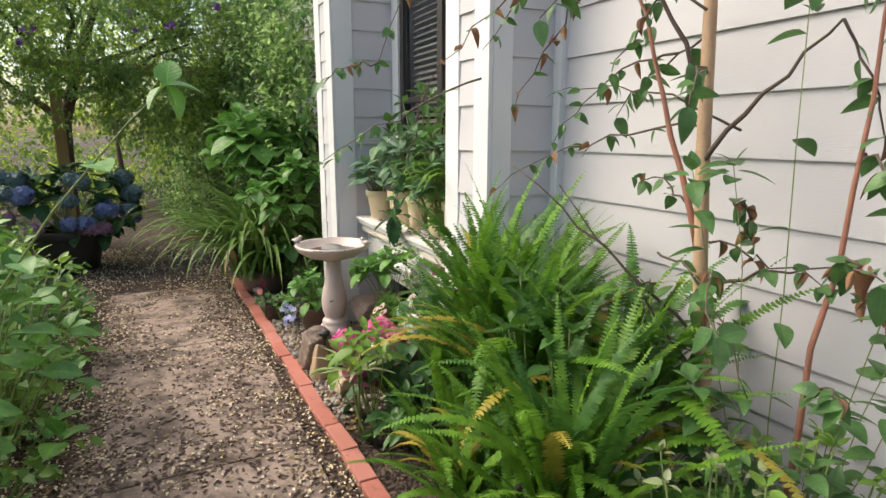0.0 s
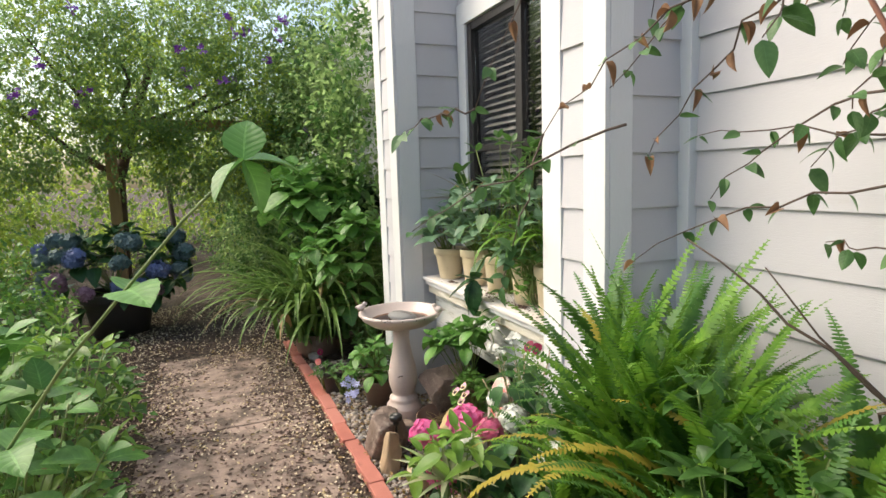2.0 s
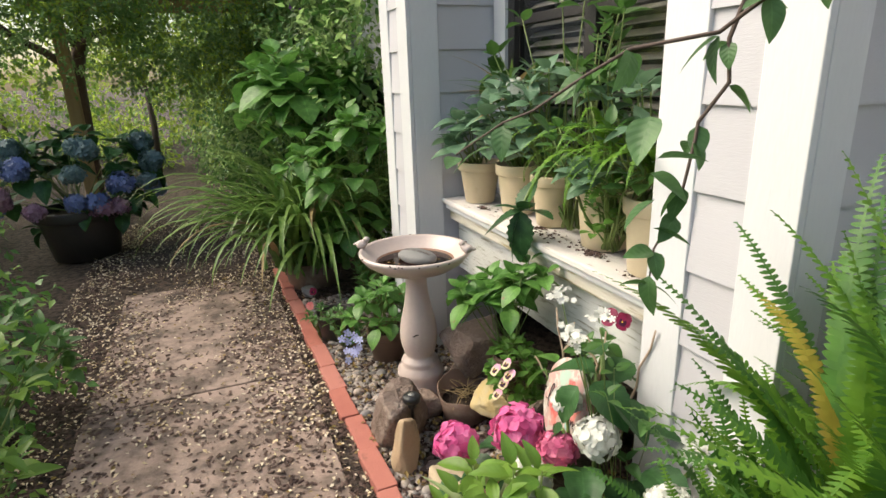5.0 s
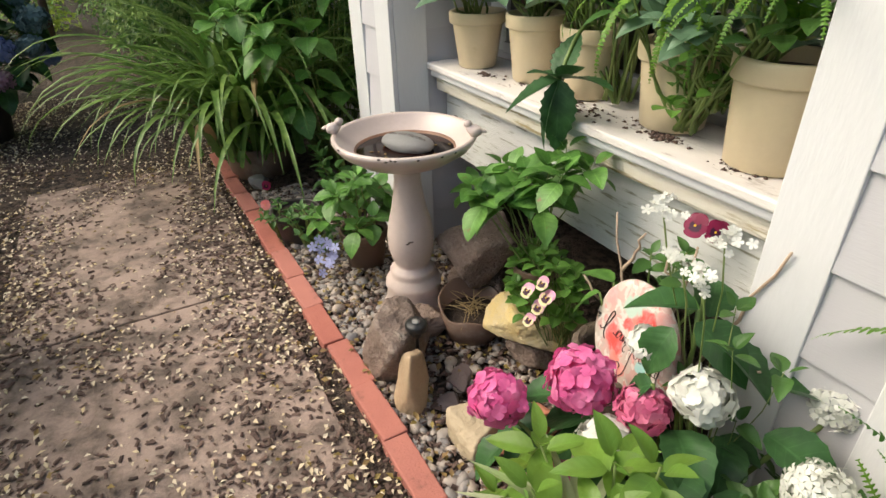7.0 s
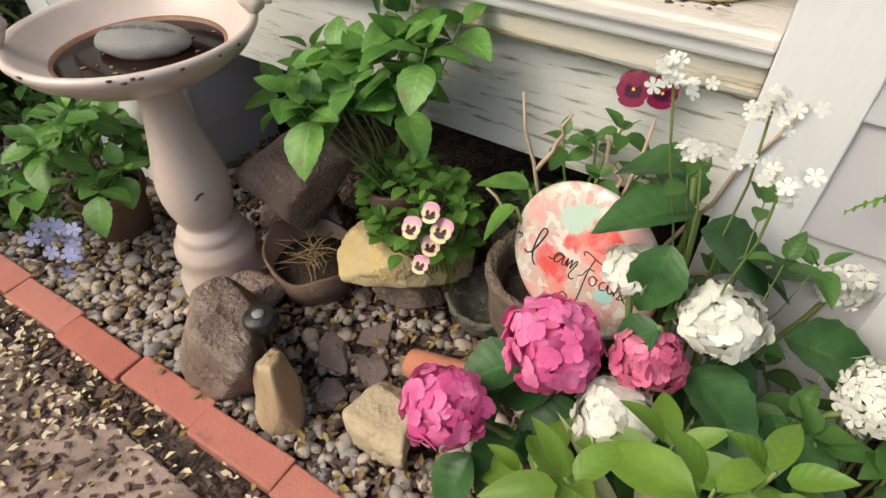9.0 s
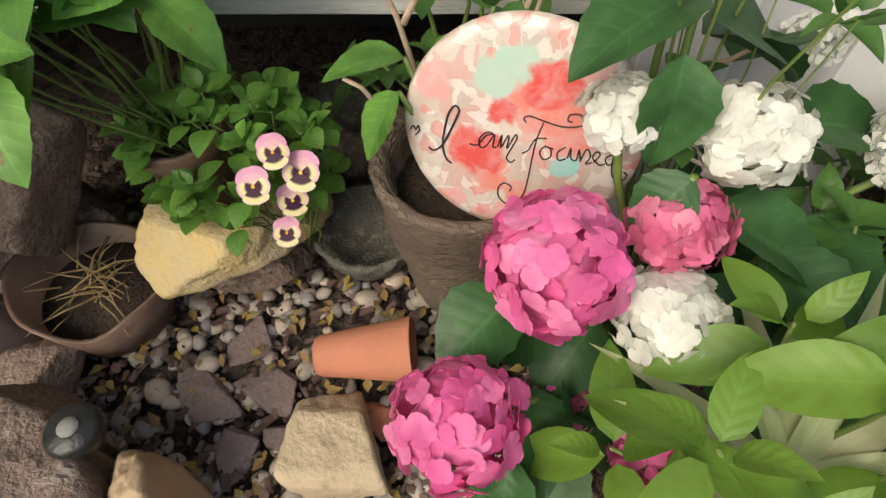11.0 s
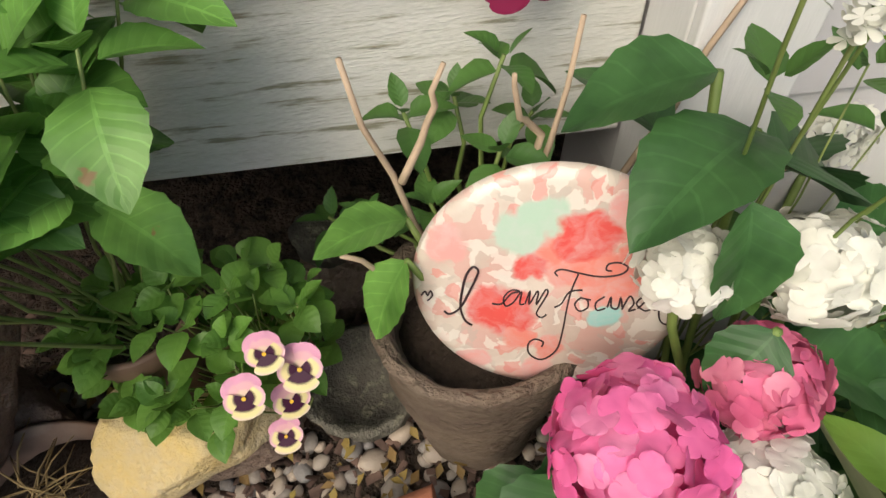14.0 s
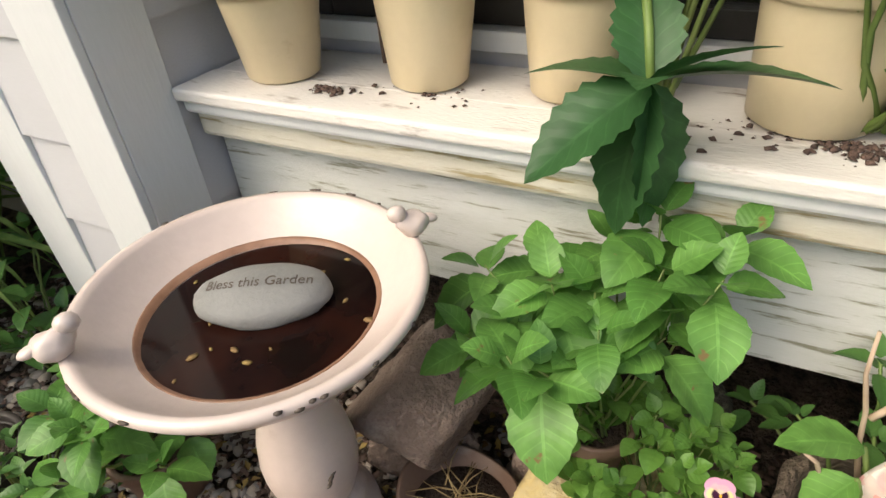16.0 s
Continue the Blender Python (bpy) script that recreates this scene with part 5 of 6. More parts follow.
for x, y, z in ((1.767, 2.832, 0.649), (1.807, 2.858, 0.683), (1.655, 2.816, 0.512)):
    part("stem", tube(bend((0.02, 0.02, 0), Vector((x, y, z)) - o3, 0.02, 6, 0.008, rg), 0.005, 6), STEM, big)
for k in range(30):
    at = Vector((rg.uniform(-0.28, 0.15), rg.uniform(-0.32, 0.2), rg.uniform(0.08, 0.36)))
    part("leaf", rg.choice(HYD_D), None, big, m=aim(at, (rg.uniform(-1, 0.3), rg.uniform(-0.9, 0.7), rg.uniform(-0.2, 0.4)), rg.uniform(-0.4, 0.4), rg.uniform(0.09, 0.15)))
for x, y, z, dx, dy, dz, s in ((1.80, 3.135, 0.50, -0.35, 0.45, -0.45, 0.095), (1.84, 3.13, 0.52, -0.1, 0.6, 0.12, 0.10)):
    part("leaf", rg.choice(HYD), None, big, m=aim(Vector((x, y, z)) - o3, (dx, dy, dz), 0.2, s))
    part("stem", tube(bend((0.1, 0.25, 0.2), Vector((x, y, z)) - o3, 0.0, 5), 0.004, 5), STEM, big)
# white dianthus
th = shrub("dianthus", (1.83, 2.76, 0.0), "tall white dianthus with flat clusters of small flowers", "plant", [(-0.09, 0.1, 0.72), (-0.06, 0.0, 0.7), (-0.12, -0.05, 0.66), (-0.02, -0.1, 0.6), (-0.1, 0.04, 0.5), (0, 0.02, 0.5), (-0.05, -0.06, 0.45)], MID, 0.06, 37, 2, stem_r=0.002)
for x, y, z in ((1.693, 2.904, 0.873), (1.739, 2.796, 0.842), (1.642, 2.755, 0.817), (1.70, 2.85, 0.79)):
    n = 18
    poses = [face_out((rg.gauss(0, 0.015), rg.gauss(0, 0.015), rg.gauss(0, 0.010)), (rg.uniform(-1.0, 0.3), rg.uniform(-0.8, 0.5), 0.8), rg.uniform(0, 3), rg.uniform(0.008, 0.011)) for _ in range(n)]
    at = Vector((x - 1.83, y - 2.76, z))
    part("flower_head", scatter("flower_head", FLORET5, P_WHITE, poses, False), None, th, m=Matrix.Translation(at))
    part("flower_stalk", tube(bend((rg.uniform(-0.02, 0.02), 0, 0.1), at, 0.02, 6, 0.006, rg), 0.0019, 5), STEM, th)
# lime-leaved sapling in front
th = shrub("lime_green_sapling", (1.45, 2.66, 0.0), "young sapling with glossy lime green leaves", "plant", [(-0.06, 0.18, 0.47), (-0.12, 0.12, 0.44), (-0.02, 0.03, 0.55), (0.03, -0.02, 0.56), (-0.09, -0.02, 0.52), (0.06, 0.08, 0.47), (-0.03, 0.24, 0.36), (0.02, -0.1, 0.5), (-0.14, 0.2, 0.34)], LIME, 0.115, 38, 3)
th = thing("variegated_lily", (1.40, 2.72, 0.20), "cream-striped strap-leaved plant among the hydrangea stems", "plant")
for i in range(15):
    part("leaf", rg.choice(STRIPE), None, th, m=aim((0, 0, 0.12), (math.cos(i * 2.4), math.sin(i * 2.4), 0.7 + 0.3 * (i % 3)), 0, rg.uniform(0.14, 0.24)))
part("stem", tube([(0, 0, -0.2), (0, 0, 0.13)], 0.008), STEM, th)
# low green cover below
th = shrub("ground_ivy", (1.72, 2.45, 0.0), "low bright green leafy cover along the wall", "plant", dome(rg, 44, 0, 0.0, 0.2, 0.3, 0.26, 0.22, -0.2), MID, 0.085, 39, 2, joined=True)

# ---- ferns ----
for at, r in (((1.66, 1.82, 0.0), 0.15), ((1.50, 1.30, 0.0), 0.14), ((1.96, 2.12, 0.0), 0.13)):
    pot("fern_pot", at, r * 0.8, r, 0.52, DARK_POT, "tall dark pot hidden under fern fronds", group="fern pots")
fern((1.66, 1.76, 0.54), 105, 0.70, 51, "large arching green sword fern with some yellow fronds", 0.09)
fern((1.50, 1.32, 0.46), 90, 0.60, 52, "bright green sword fern spilling over the path edge", 0.07)
fern((1.96, 2.06, 0.52), 70, 0.70, 53, "upright green sword fern against the house wall", 0.05)
fern((1.84, 1.50, 0.50), 70, 0.72, 54, "green sword fern with yellowing fronds", 0.22)
fern((1.42, 1.72, 0.24), 56, 0.52, 55, "low green sword fern beside the bricks", 0.08)
fern((1.72, 2.02, 0.54), 96, 0.74, 59, "tall upright sword fern beside the house pier", 0.04, 0.09, True)
fern((1.36, 1.36, 0.20), 60, 0.50, 61, "low green sword fern spilling towards the path", 0.05)
fern((1.66, 2.22, 0.30), 36, 0.46, 62, "young sword fern at the foot of the pier", 0.03, 0.06, True)
fern((1.64, 2.16, 0.38), 46, 0.58, 63, "fresh green sword fern in front of the pier", 0.0, 0.07, True)
# dark understorey leaves that fill the fern bank
th = shrub("understorey_shrub", (1.72, 1.62, 0.0), "leafy green shrub growing among the ferns", "plant", dome(rg, 46, 0.02, 0.0, 0.6, 0.36, 0.5, 0.46, -0.2), MID, 0.11, 56, 2, joined=True)
th = shrub("variegated_shrub", (1.68, 1.02, 0.0), "cream and green variegated small-leaved shrub", "plant", dome(rg, 30, 0, 0, 0.55, 0.2, 0.18, 0.25, -0.3), CREAM, 0.045, 57, 2, joined=True)
th = shrub("wall_shrub", (1.86, 0.98, 0.0), "bright green small-leaved shrub by the house wall", "plant", dome(rg, 44, 0, 0, 0.45, 0.32, 0.3, 0.35, -0.3), LIME, 0.06, 58, 2, joined=True)

th = shrub("birch_sapling", (2.06, 1.12, 0.0), "slender sapling with broad green leaves beside the birch", "plant", dome(rg, 30, -0.12, -0.05, 1.15, 0.26, 0.26, 0.75, -0.9)[::3] + dome(rg, 16, -0.3, -0.12, 0.6, 0.2, 0.2, 0.3, -0.9)[::2], BIRCH, 0.082, 60, 3, STEM, 0.0022, along=7)

# ---- young birch ----
birch = thing("young_birch", (2.02, 1.32, 0), "thin young birch with peeling tan bark and sparse leaves", "tree")
o4 = Vector(birch.location)
trunk = [(2.02, 1.32, 0.0), (2.015, 1.325, 0.4), (2.0, 1.33, 0.75), (1.97, 1.35, 1.05), (1.955, 1.365, 1.4), (1.945, 1.375, 1.8), (1.94, 1.38, 2.4), (1.93, 1.38, 3.0)]
part("trunk", tube([Vector(p) - o4 for p in trunk], [0.025, 0.023, 0.022, 0.020, 0.019, 0.017, 0.015, 0.01], 10), BARK_B, birch)
BOUGH_LIST = [((1.965, 1.355, 1.1), (1.84, 1.58, 1.95), 0.011, BARK_R), ((1.84, 1.58, 1.95), (1.74, 1.8, 2.5), 0.009, BARK_D), ((2.04, 1.10, 0.3), (2.06, 1.0, 1.9), 0.010, BARK_R), ((1.95, 1.37, 1.55), (1.80, 1.56, 2.0), 0.008, BARK_D),
         ((1.95, 1.37, 1.35), (2.05, 1.10, 1.7), 0.008, BARK_D), ((1.97, 1.35, 1.0), (2.1, 1.08, 1.12), 0.006, BARK_D), ((1.99, 1.34, 0.85), (1.6, 1.75, 1.35), 0.006, BARK_D), ((2.0, 1.33, 0.72), (1.66, 1.6, 1.3), 0.005, BARK_D)]
for a, b, r, mt in BOUGH_LIST:
    part("limb", tube(bend(Vector(a) - o4, Vector(b) - o4, 0.02, 8, 0.012, rg), [r * (1 - 0.08 * i) for i in range(9)], 6), mt, birch)
# long thin hanging branches with leaves
fine = random.Random(77)
HANG = [((1.74, 1.8, 2.5), (1.45, 2.5, 1.72), 0.12), ((1.84, 1.58, 1.95), (1.55, 2.25, 1.62), 0.1), ((1.80, 1.56, 2.0), (1.75, 2.2, 1.75), 0.08), ((1.94, 1.38, 2.2), (1.62, 1.9, 1.95), 0.1), ((1.84, 1.58, 1.95), (1.9, 2.2, 1.55), 0.06),
        ((1.55, 2.25, 1.62), (1.42, 2.28, 1.16), 0.0), ((1.6, 1.95, 1.62), (1.2, 2.45, 1.34), 0.02), ((2.06, 1.0, 1.9), (1.75, 0.95, 1.9), 0.05), ((1.94, 1.38, 2.0), (2.1, 1.75, 1.75), 0.05), ((2.05, 1.10, 1.7), (2.1, 0.95, 1.3), 0.03), ((1.95, 1.37, 1.7), (2.0, 1.75, 1.5), 0.03),
        ((1.745, 1.8, 2.45), (1.95, 2.25, 1.98), 0.08), ((2.1, 1.08, 1.12), (2.05, 0.9, 1.0), 0.02), ((1.94, 1.38, 1.9), (1.95, 0.95, 1.7), 0.05), ((1.45, 2.5, 1.72), (1.28, 2.75, 1.66), 0.02), ((2.06, 1.02, 1.4), (1.9, 0.85, 1.3), 0.02),
        ((2.05, 1.05, 1.1), (1.7, 0.78, 1.2), 0.04), ((2.06, 1.0, 1.7), (1.6, 0.72, 1.5), 0.04), ((2.05, 1.05, 0.8), (1.72, 0.82, 0.95), 0.03), ((1.97, 1.35, 1.05), (1.6, 1.0, 1.05), 0.04), ((1.84, 1.58, 1.95), (1.5, 1.5, 1.72), 0.04), ((1.95, 1.37, 1.6), (1.6, 1.12, 1.5), 0.04)]
for i in range(16):
    z = fine.uniform(0.95, 2.1)
    HANG.append(((1.95 + fine.uniform(-0.08, 0.08), 1.36 + fine.uniform(-0.1, 0.15), z), (fine.uniform(1.72, 2.15), fine.uniform(0.8, 2.2), z + fine.uniform(-0.25, 0.3)), fine.uniform(0, 0.08)))
for k, (a, b, sag) in enumerate(HANG):
    pts = bend(Vector(a) - o4, Vector(b) - o4, sag, 10, 0.014, rg)
    part("twig", tube(pts, [0.004 - 0.00026 * i for i in range(11)], 5), BARK_D, birch)
    for i in range(2, 11):
        for _ in range(2):
            if rg.random() < 0.72:
                dead = rg.random() < (0.45 if k in (0, 1, 4, 11) else 0.0 if k in (5, 6) else 0.2)
                d = Vector((rg.uniform(-1, 1), rg.uniform(-1, 1), rg.uniform(-1.3, 0.2)))
                part("dead_leaf" if dead else "leaf", rg.choice(DEAD if dead else BIRCH), None, birch, m=aim(pts[i] + Vector((0, 0, -0.004)), d, rg.uniform(-0.9, 0.9), rg.uniform(0.045, 0.075) * (0.72 if k in (5, 6) else 0.75 if k > 21 else 1.0 if k >= 7 else 0.85) if not dead else rg.uniform(0.04, 0.065)))
for x, y, z, dx, dy, dz, s in ((1.33, 2.20, 1.40, -0.5, -0.3, -0.55, 0.062), (1.40, 2.27, 1.32, 0.3, -0.5, -0.3, 0.06), (1.42, 2.28, 1.28, -0.7, 0.1, -0.4, 0.06), (1.42, 2.28, 1.24, 0.5, -0.4, -0.2, 0.055), (1.42, 2.28, 1.17, -0.3, -0.2, -0.8, 0.055), (1.40, 2.26, 1.34, 0.5, -0.5, 0.1, 0.06), (1.24, 2.42, 1.35, -0.6, 0.5, -0.1, 0.06)):
    part("leaf", rg.choice(BIRCH), None, birch, m=aim(Vector((x, y, z)) - o4, (dx, dy, dz), rg.uniform(-0.4, 0.4), s))

# ---- shelf plants ----
POTS = [(2.075, 4.19, 0.072, 0.10, 0.20), (2.12, 3.89, 0.072, 0.095, 0.22), (2.14, 3.63, 0.07, 0.092, 0.21), (2.13, 3.28, 0.084, 0.105, 0.22), (2.09, 2.975, 0.088, 0.105, 0.24)]
for x, y, r0, r1, h in POTS:
    pot("cream_pot", (x, y, 0.846), r0, r1, h, CREAM_POT, "cream glazed flower pot standing on the window shelf", group="shelf pots")
shrub("begonia", (2.075, 4.19, 1.01), "begonia with grey-green leaves in a cream pot", "plant", dome(rg, 14, -0.02, -0.03, 0.13, 0.15, 0.16, 0.16, -0.3), BEG, 0.125, 61, 2)
th = shrub("flowering_begonia", (2.12, 3.89, 1.03), "tall begonia with grey-green leaves and white flowers", "plant", dome(rg, 20, -0.05, -0.05, 0.24, 0.15, 0.2, 0.28, -0.6), BEG, 0.125, 62, 2)
poses = [face_out((rg.gauss(0, 0.02), rg.gauss(0, 0.02), rg.gauss(0, 0.03)), (-0.5 + rg.uniform(-0.5, 0.5), -0.8, 0.3 + rg.uniform(-0.4, 0.4)), 0, 0.022) for _ in range(12)]
part("flower_head", scatter("flower_head", FLORET4, P_WHITE, poses, False), None, th, m=Matrix.Translation((-0.12, -0.2, 0.34)))
shrub("begonia", (2.14, 3.63, 1.02), "leafy dark green plant in a cream pot", "plant", dome(rg, 18, -0.06, -0.03, 0.22, 0.15, 0.18, 0.28, -0.7), BEG, 0.11, 63, 2)
shrub("jade_plant", (2.10, 3.15, 0.93), "round-leaved succulent spilling over a cream pot", "plant", dome(rg, 26, -0.04, 0.0, 0.08, 0.10, 0.09, 0.14, -0.6), ROUND, 0.055, 64, 2)
shrub("ivy_begonia", (2.075, 3.04, 1.04), "dense leafy plant in a large cream pot", "plant", dome(rg, 26, -0.04, 0.05, 0.16, 0.17, 0.18, 0.28, -0.4), BEG, 0.10, 65, 2)
shrub("trailing_shelf_plant", (2.10, 3.2, 0.86), "bright green trailing leaves at the shelf end", "plant", dome(rg, 22, -0.08, -0.05, 0.34, 0.13, 0.28, 0.32, -0.3), MID, 0.09, 66, 2)
shrub("upper_shelf_foliage", (2.14, 3.5, 0.86), "tall mixed green foliage in front of the window", "plant", dome(rg, 22, 0.02, 0.1, 0.62, 0.08, 0.62, 0.26, -0.4), MID, 0.11, 67, 2, joined=True)
th = thing("serrated_leaf_plant", (2.15, 3.59, 1.0), "dark glossy serrated leaves hanging over the shelf edge", "plant")
part("stem", tube(bend((0, 0, 0), (-0.25, -0.11, -0.04), 0.1, 8), 0.006), STEM, th)
for dx, dy, dz, s in ((-0.4, 0.5, -0.35, 0.15), (-0.2, -0.3, -0.85, 0.15), (-0.3, 0.15, -0.8, 0.16), (0.2, 0.7, 0.1, 0.14), (0.1, -0.8, 0.25, 0.15), (0.4, 0.2, 0.6, 0.12), (-0.1, -0.6, 0.5, 0.11), (-0.5, 0.0, 0.3, 0.09)):
    part("leaf", rg.choice(SERR), None, th, m=aim((-0.25, -0.11, -0.04), (dx, dy, dz), rg.uniform(-0.3, 0.3), s * 1.25))
for at, lab in (((2.1, 2.98, 1.08), "ladder fern with long hanging yellow-green fronds"), ((2.13, 3.28, 1.07), "ladder fern with long narrow fronds on the shelf")):
    th = thing("ladder_fern", at, lab, "fern", "shelf ferns")
    for i in range(18):
        ln = rg.uniform(0.32, 0.56)
        part("frond", rg.choice((FRONDS[2], FRONDS[4], FRONDS[1])), None, th, m=pose(0, 0, 0.02, 0, 0, 90 + rg.uniform(-75, 75)) @ pose(0, 0, 0, -rg.uniform(0, 30), 0, 0) @ Matrix.Diagonal((ln * 0.55, ln, ln, 1)))
th = thing("spiky_dracaena", (2.15, 4.0, 0.86), "spiky thin-leaved plant with reddish leaves by the window", "plant")
sp = leaf_mesh("leaf", L_STRAW, length=1, width=0.05, fold=0.5, curl=0.4, n=6)
sg = leaf_mesh("leaf", L_GRASS, length=1, width=0.05, fold=0.5, curl=0.5, n=6)
part("stem", tube([(0, 0, 0), (0, 0.02, 0.5)], 0.007), BARK_D, th)
for i in range(40):
    part("leaf", sp if i % 3 == 0 else sg, None, th, m=aim((0, 0.02, 0.42 + 0.08 * rg.random()), (math.cos(i * 2.4), math.sin(i * 2.4), rg.uniform(0.2, 1.6)), 0, rg.uniform(0.2, 0.34)))
# crumbs and moss on the shelf
v = np.array([(-0.5, -0.3, 0), (0.5, -0.3, 0.1), (0.4, 0.35, 0), (-0.45, 0.3, 0.15), (0, 0, 0.4)])
crumb = (v, [(0, 1, 4), (1, 2, 4), (2, 3, 4), (3, 0, 4), (3, 2, 1, 0)], np.zeros((5, 3)))
poses = []
for cx, cy, n, s in ((2.02, 4.05, 90, 0.018), (2.03, 3.50, 70, 0.05), (2.04, 3.22, 140, 0.03), (2.05, 3.30, 60, 0.06), (2.02, 2.98, 60, 0.03), (2.06, 3.6, 50, 0.02), (2.05, 3.85, 25, 0.06)):
    for _ in range(n):
        x = min(2.23, max(1.96, rg.gauss(cx, s * 0.5)))
        poses.append(pose(x, min(4.34, max(2.84, rg.gauss(cy, s))), 0.846, 0, 0, rg.uniform(0, 360)) @ Matrix.Scale(rg.choice((0.003, 0.004, 0.006, 0.009, 0.014)), 4))
tagged(part("shelf_debris", scatter("shelf_debris", crumb, LITTER_D, poses, False)), "dark soil crumbs and moss scattered on the shelf", "debris", kind="stuff")

# ---- grass clump and plants beyond the bath ----
th = thing("strap_grass_clump", (1.45, 5.75, 0), "large arching clump of green strap-leaved grass", "ornamental grass")
part("trough", lathe([(0.17, 0), (0.18, 0.01), (0.21, 0.2), (0.19, 0.2), (0.17, 0.05)], 32), BROWN_POT, th, "low brown pot")
BLADES = []
for i, (rise, curl) in enumerate(((76, 120), (70, 150), (62, 140), (82, 95), (55, 120), (74, 165))):
    pts, y, z, a = [], 0.0, 0.0, radians(rise)
    for k in range(13):
        pts.append((y, z))
        y += math.cos(a) / 12
        z += math.sin(a) / 12
        a -= radians(curl) / 12 * (0.4 + 1.2 * k / 12)
    v, uv = [], []
    for k, (y, z) in enumerate(pts):
        w = 0.019 * (1 - (k / 12) ** 2.2) + 0.0006
        v += [(-w, y, z + w * 0.5), (0, y, z), (w, y, z + w * 0.5)]
        uv += [(-1, k / 12, 0), (0, k / 12, 0), (1, k / 12, 0)]
    f = [(k * 3 + q, k * 3 + q + 1, k * 3 + q + 4, k * 3 + q + 3) for k in range(12) for q in (0, 1)]
    BLADES += [to_mesh("blade", v, f, L_GRASS, True, uv)] * 19 + [to_mesh("blade", v, f, L_STRAW, True, uv)]
for i in range(299):
    ln = rg.uniform(0.8, 1.4)
    part("blade", rg.choice(BLADES), None, th, m=pose(rg.gauss(0, 0.12), rg.gauss(0, 0.12), 0.17, 0, 0, rg.uniform(0, 360)) @ pose(0, 0, 0, rg.uniform(-12, 12), 0, 0) @ Matrix.Diagonal((rg.uniform(0.8, 1.5), ln, ln, 1)))
shrub("broadleaf_shrub", (1.85, 5.5, 0), "broad-leaved green shrub beside the grass clump", "shrub", dome(rg, 50, -0.16, -0.1, 0.85, 0.40, 0.42, 0.48, -0.8), HYD, 0.15, 71, 3, joined=True)
shrub("broadleaf_shrub", (1.95, 6.6, 0), "tall broad-leaved green shrub by the house", "shrub", dome(rg, 40, -0.1, 0.0, 1.1, 0.5, 0.5, 0.6, -0.7), HYD_D, 0.18, 72, 3, joined=True)
shrub("tall_broadleaf_plant", (1.62, 6.15, 0), "tall plant with large light green leaves above the grass", "shrub", dome(rg, 26, -0.05, 0, 1.35, 0.45, 0.4, 0.40, -0.5), HYD, 0.24, 75, 3, joined=True)
shrub("low_shade_plant", (1.75, 4.98, 0), "dark green leafy plant beside the pier", "plant", dome(rg, 22, 0, 0, 0.25, 0.16, 0.2, 0.24, -0.4), MID, 0.09, 73, 2, joined=True)
stone_at("rock", (1.02, 7.5, 0.08), (0.09, 0.08, 0.13), PALE_ROCK, 61, "pale yellowish rock at the path edge")
post = tagged(part("grey_post", block(2.13, 7.9, -0.02, 2.25, 8.02, 2.15, 0.006), GREYPOST), "weathered grey post standing behind the shrubs", "post")
stone_at("quartz_stone", (1.36, 5.45, 0.05), (0.05, 0.05, 0.05), GREY_STONE, 62, "round white stone at the bed corner")

# ---- far hydrangea in a pot ----
pot("large_dark_pot", (-0.28, 7.45, 0), 0.26, 0.34, 0.45, DARK_POT, "large dark pot of a mauve hydrangea beside the path")
th = shrub("mauve_hydrangea", (-0.28, 7.45, 0.40), "dark-leaved hydrangea with blue and mauve mophead blooms in a pot", "shrub", dome(rg, 48, 0, 0, 0.30, 0.70, 0.5, 0.46, -0.9), HYD_D, 0.17, 74, 3, joined=True)
for i in range(26):
    d = sphere_dir(rg, -0.5, 0.75)
    if d.y > 0.35:
        d.y = -d.y
    at = Vector((d.x * 0.72, d.y * 0.5, 0.30 + d.z * 0.46))
    mophead(th, at, rg.uniform(0.075, 0.105), rg.choice((P_BLUE, P_TEAL, P_TEAL) if d.z > -0.1 else (P_BLUE, P_MAUVE, P_MAUVE)), 200 + i, 60, whole=True)

# ---- left shrubs along the path ----
th = shrub("border_shrub", (-0.06, 2.5, 0), "leafy green border shrub along the path", "shrub", dome(rg, 70, 0, 0, 0.66, 0.40, 0.5, 0.54, -0.8), HYD, 0.13, 81, 2)
th = shrub("border_shrub", (-0.12, 3.45, 0), "light green border shrub leaning over the path", "shrub", dome(rg, 70, 0, 0, 0.56, 0.40, 0.5, 0.46, -0.8), LIME, 0.125, 82, 2)
th = shrub("border_shrub", (-0.22, 4.4, 0), "green border shrub at the path side", "shrub", dome(rg, 44, 0, 0, 0.35, 0.4, 0.45, 0.32, -0.6), MID, 0.12, 83, 2, joined=True)
th = shrub("border_shrub", (-0.12, 1.75, 0), "tall green border shrub beside the path", "shrub", dome(rg, 56, 0, 0, 0.72, 0.36, 0.4, 0.52, -0.7), HYD, 0.12, 84, 2)
t2 = thing("border_greenery", (-0.3, 3.0, 0), "dense mixed green leaves filling the border behind the shrubs", "greenery", kind="stuff")
foliage_mass(t2, "leaves", [L_HYD, L_MID, L_LIME], [(0.1, -1.2, 0.42, 0.3, 0.4, 0.36), (0.15, -0.5, 0.45, 0.32, 0.45, 0.42), (0.1, 0.4, 0.45, 0.32, 0.45, 0.44), (0.02, 1.3, 0.4, 0.32, 0.45, 0.36), (-0.7, 0, 0.6, 0.5, 1.6, 0.55), (-0.5, 2.2, 0.5, 0.5, 0.9, 0.5), (-0.9, 3.4, 0.6, 0.5, 0.8, 0.6)], 16000, 0.055, 77, 0.6)
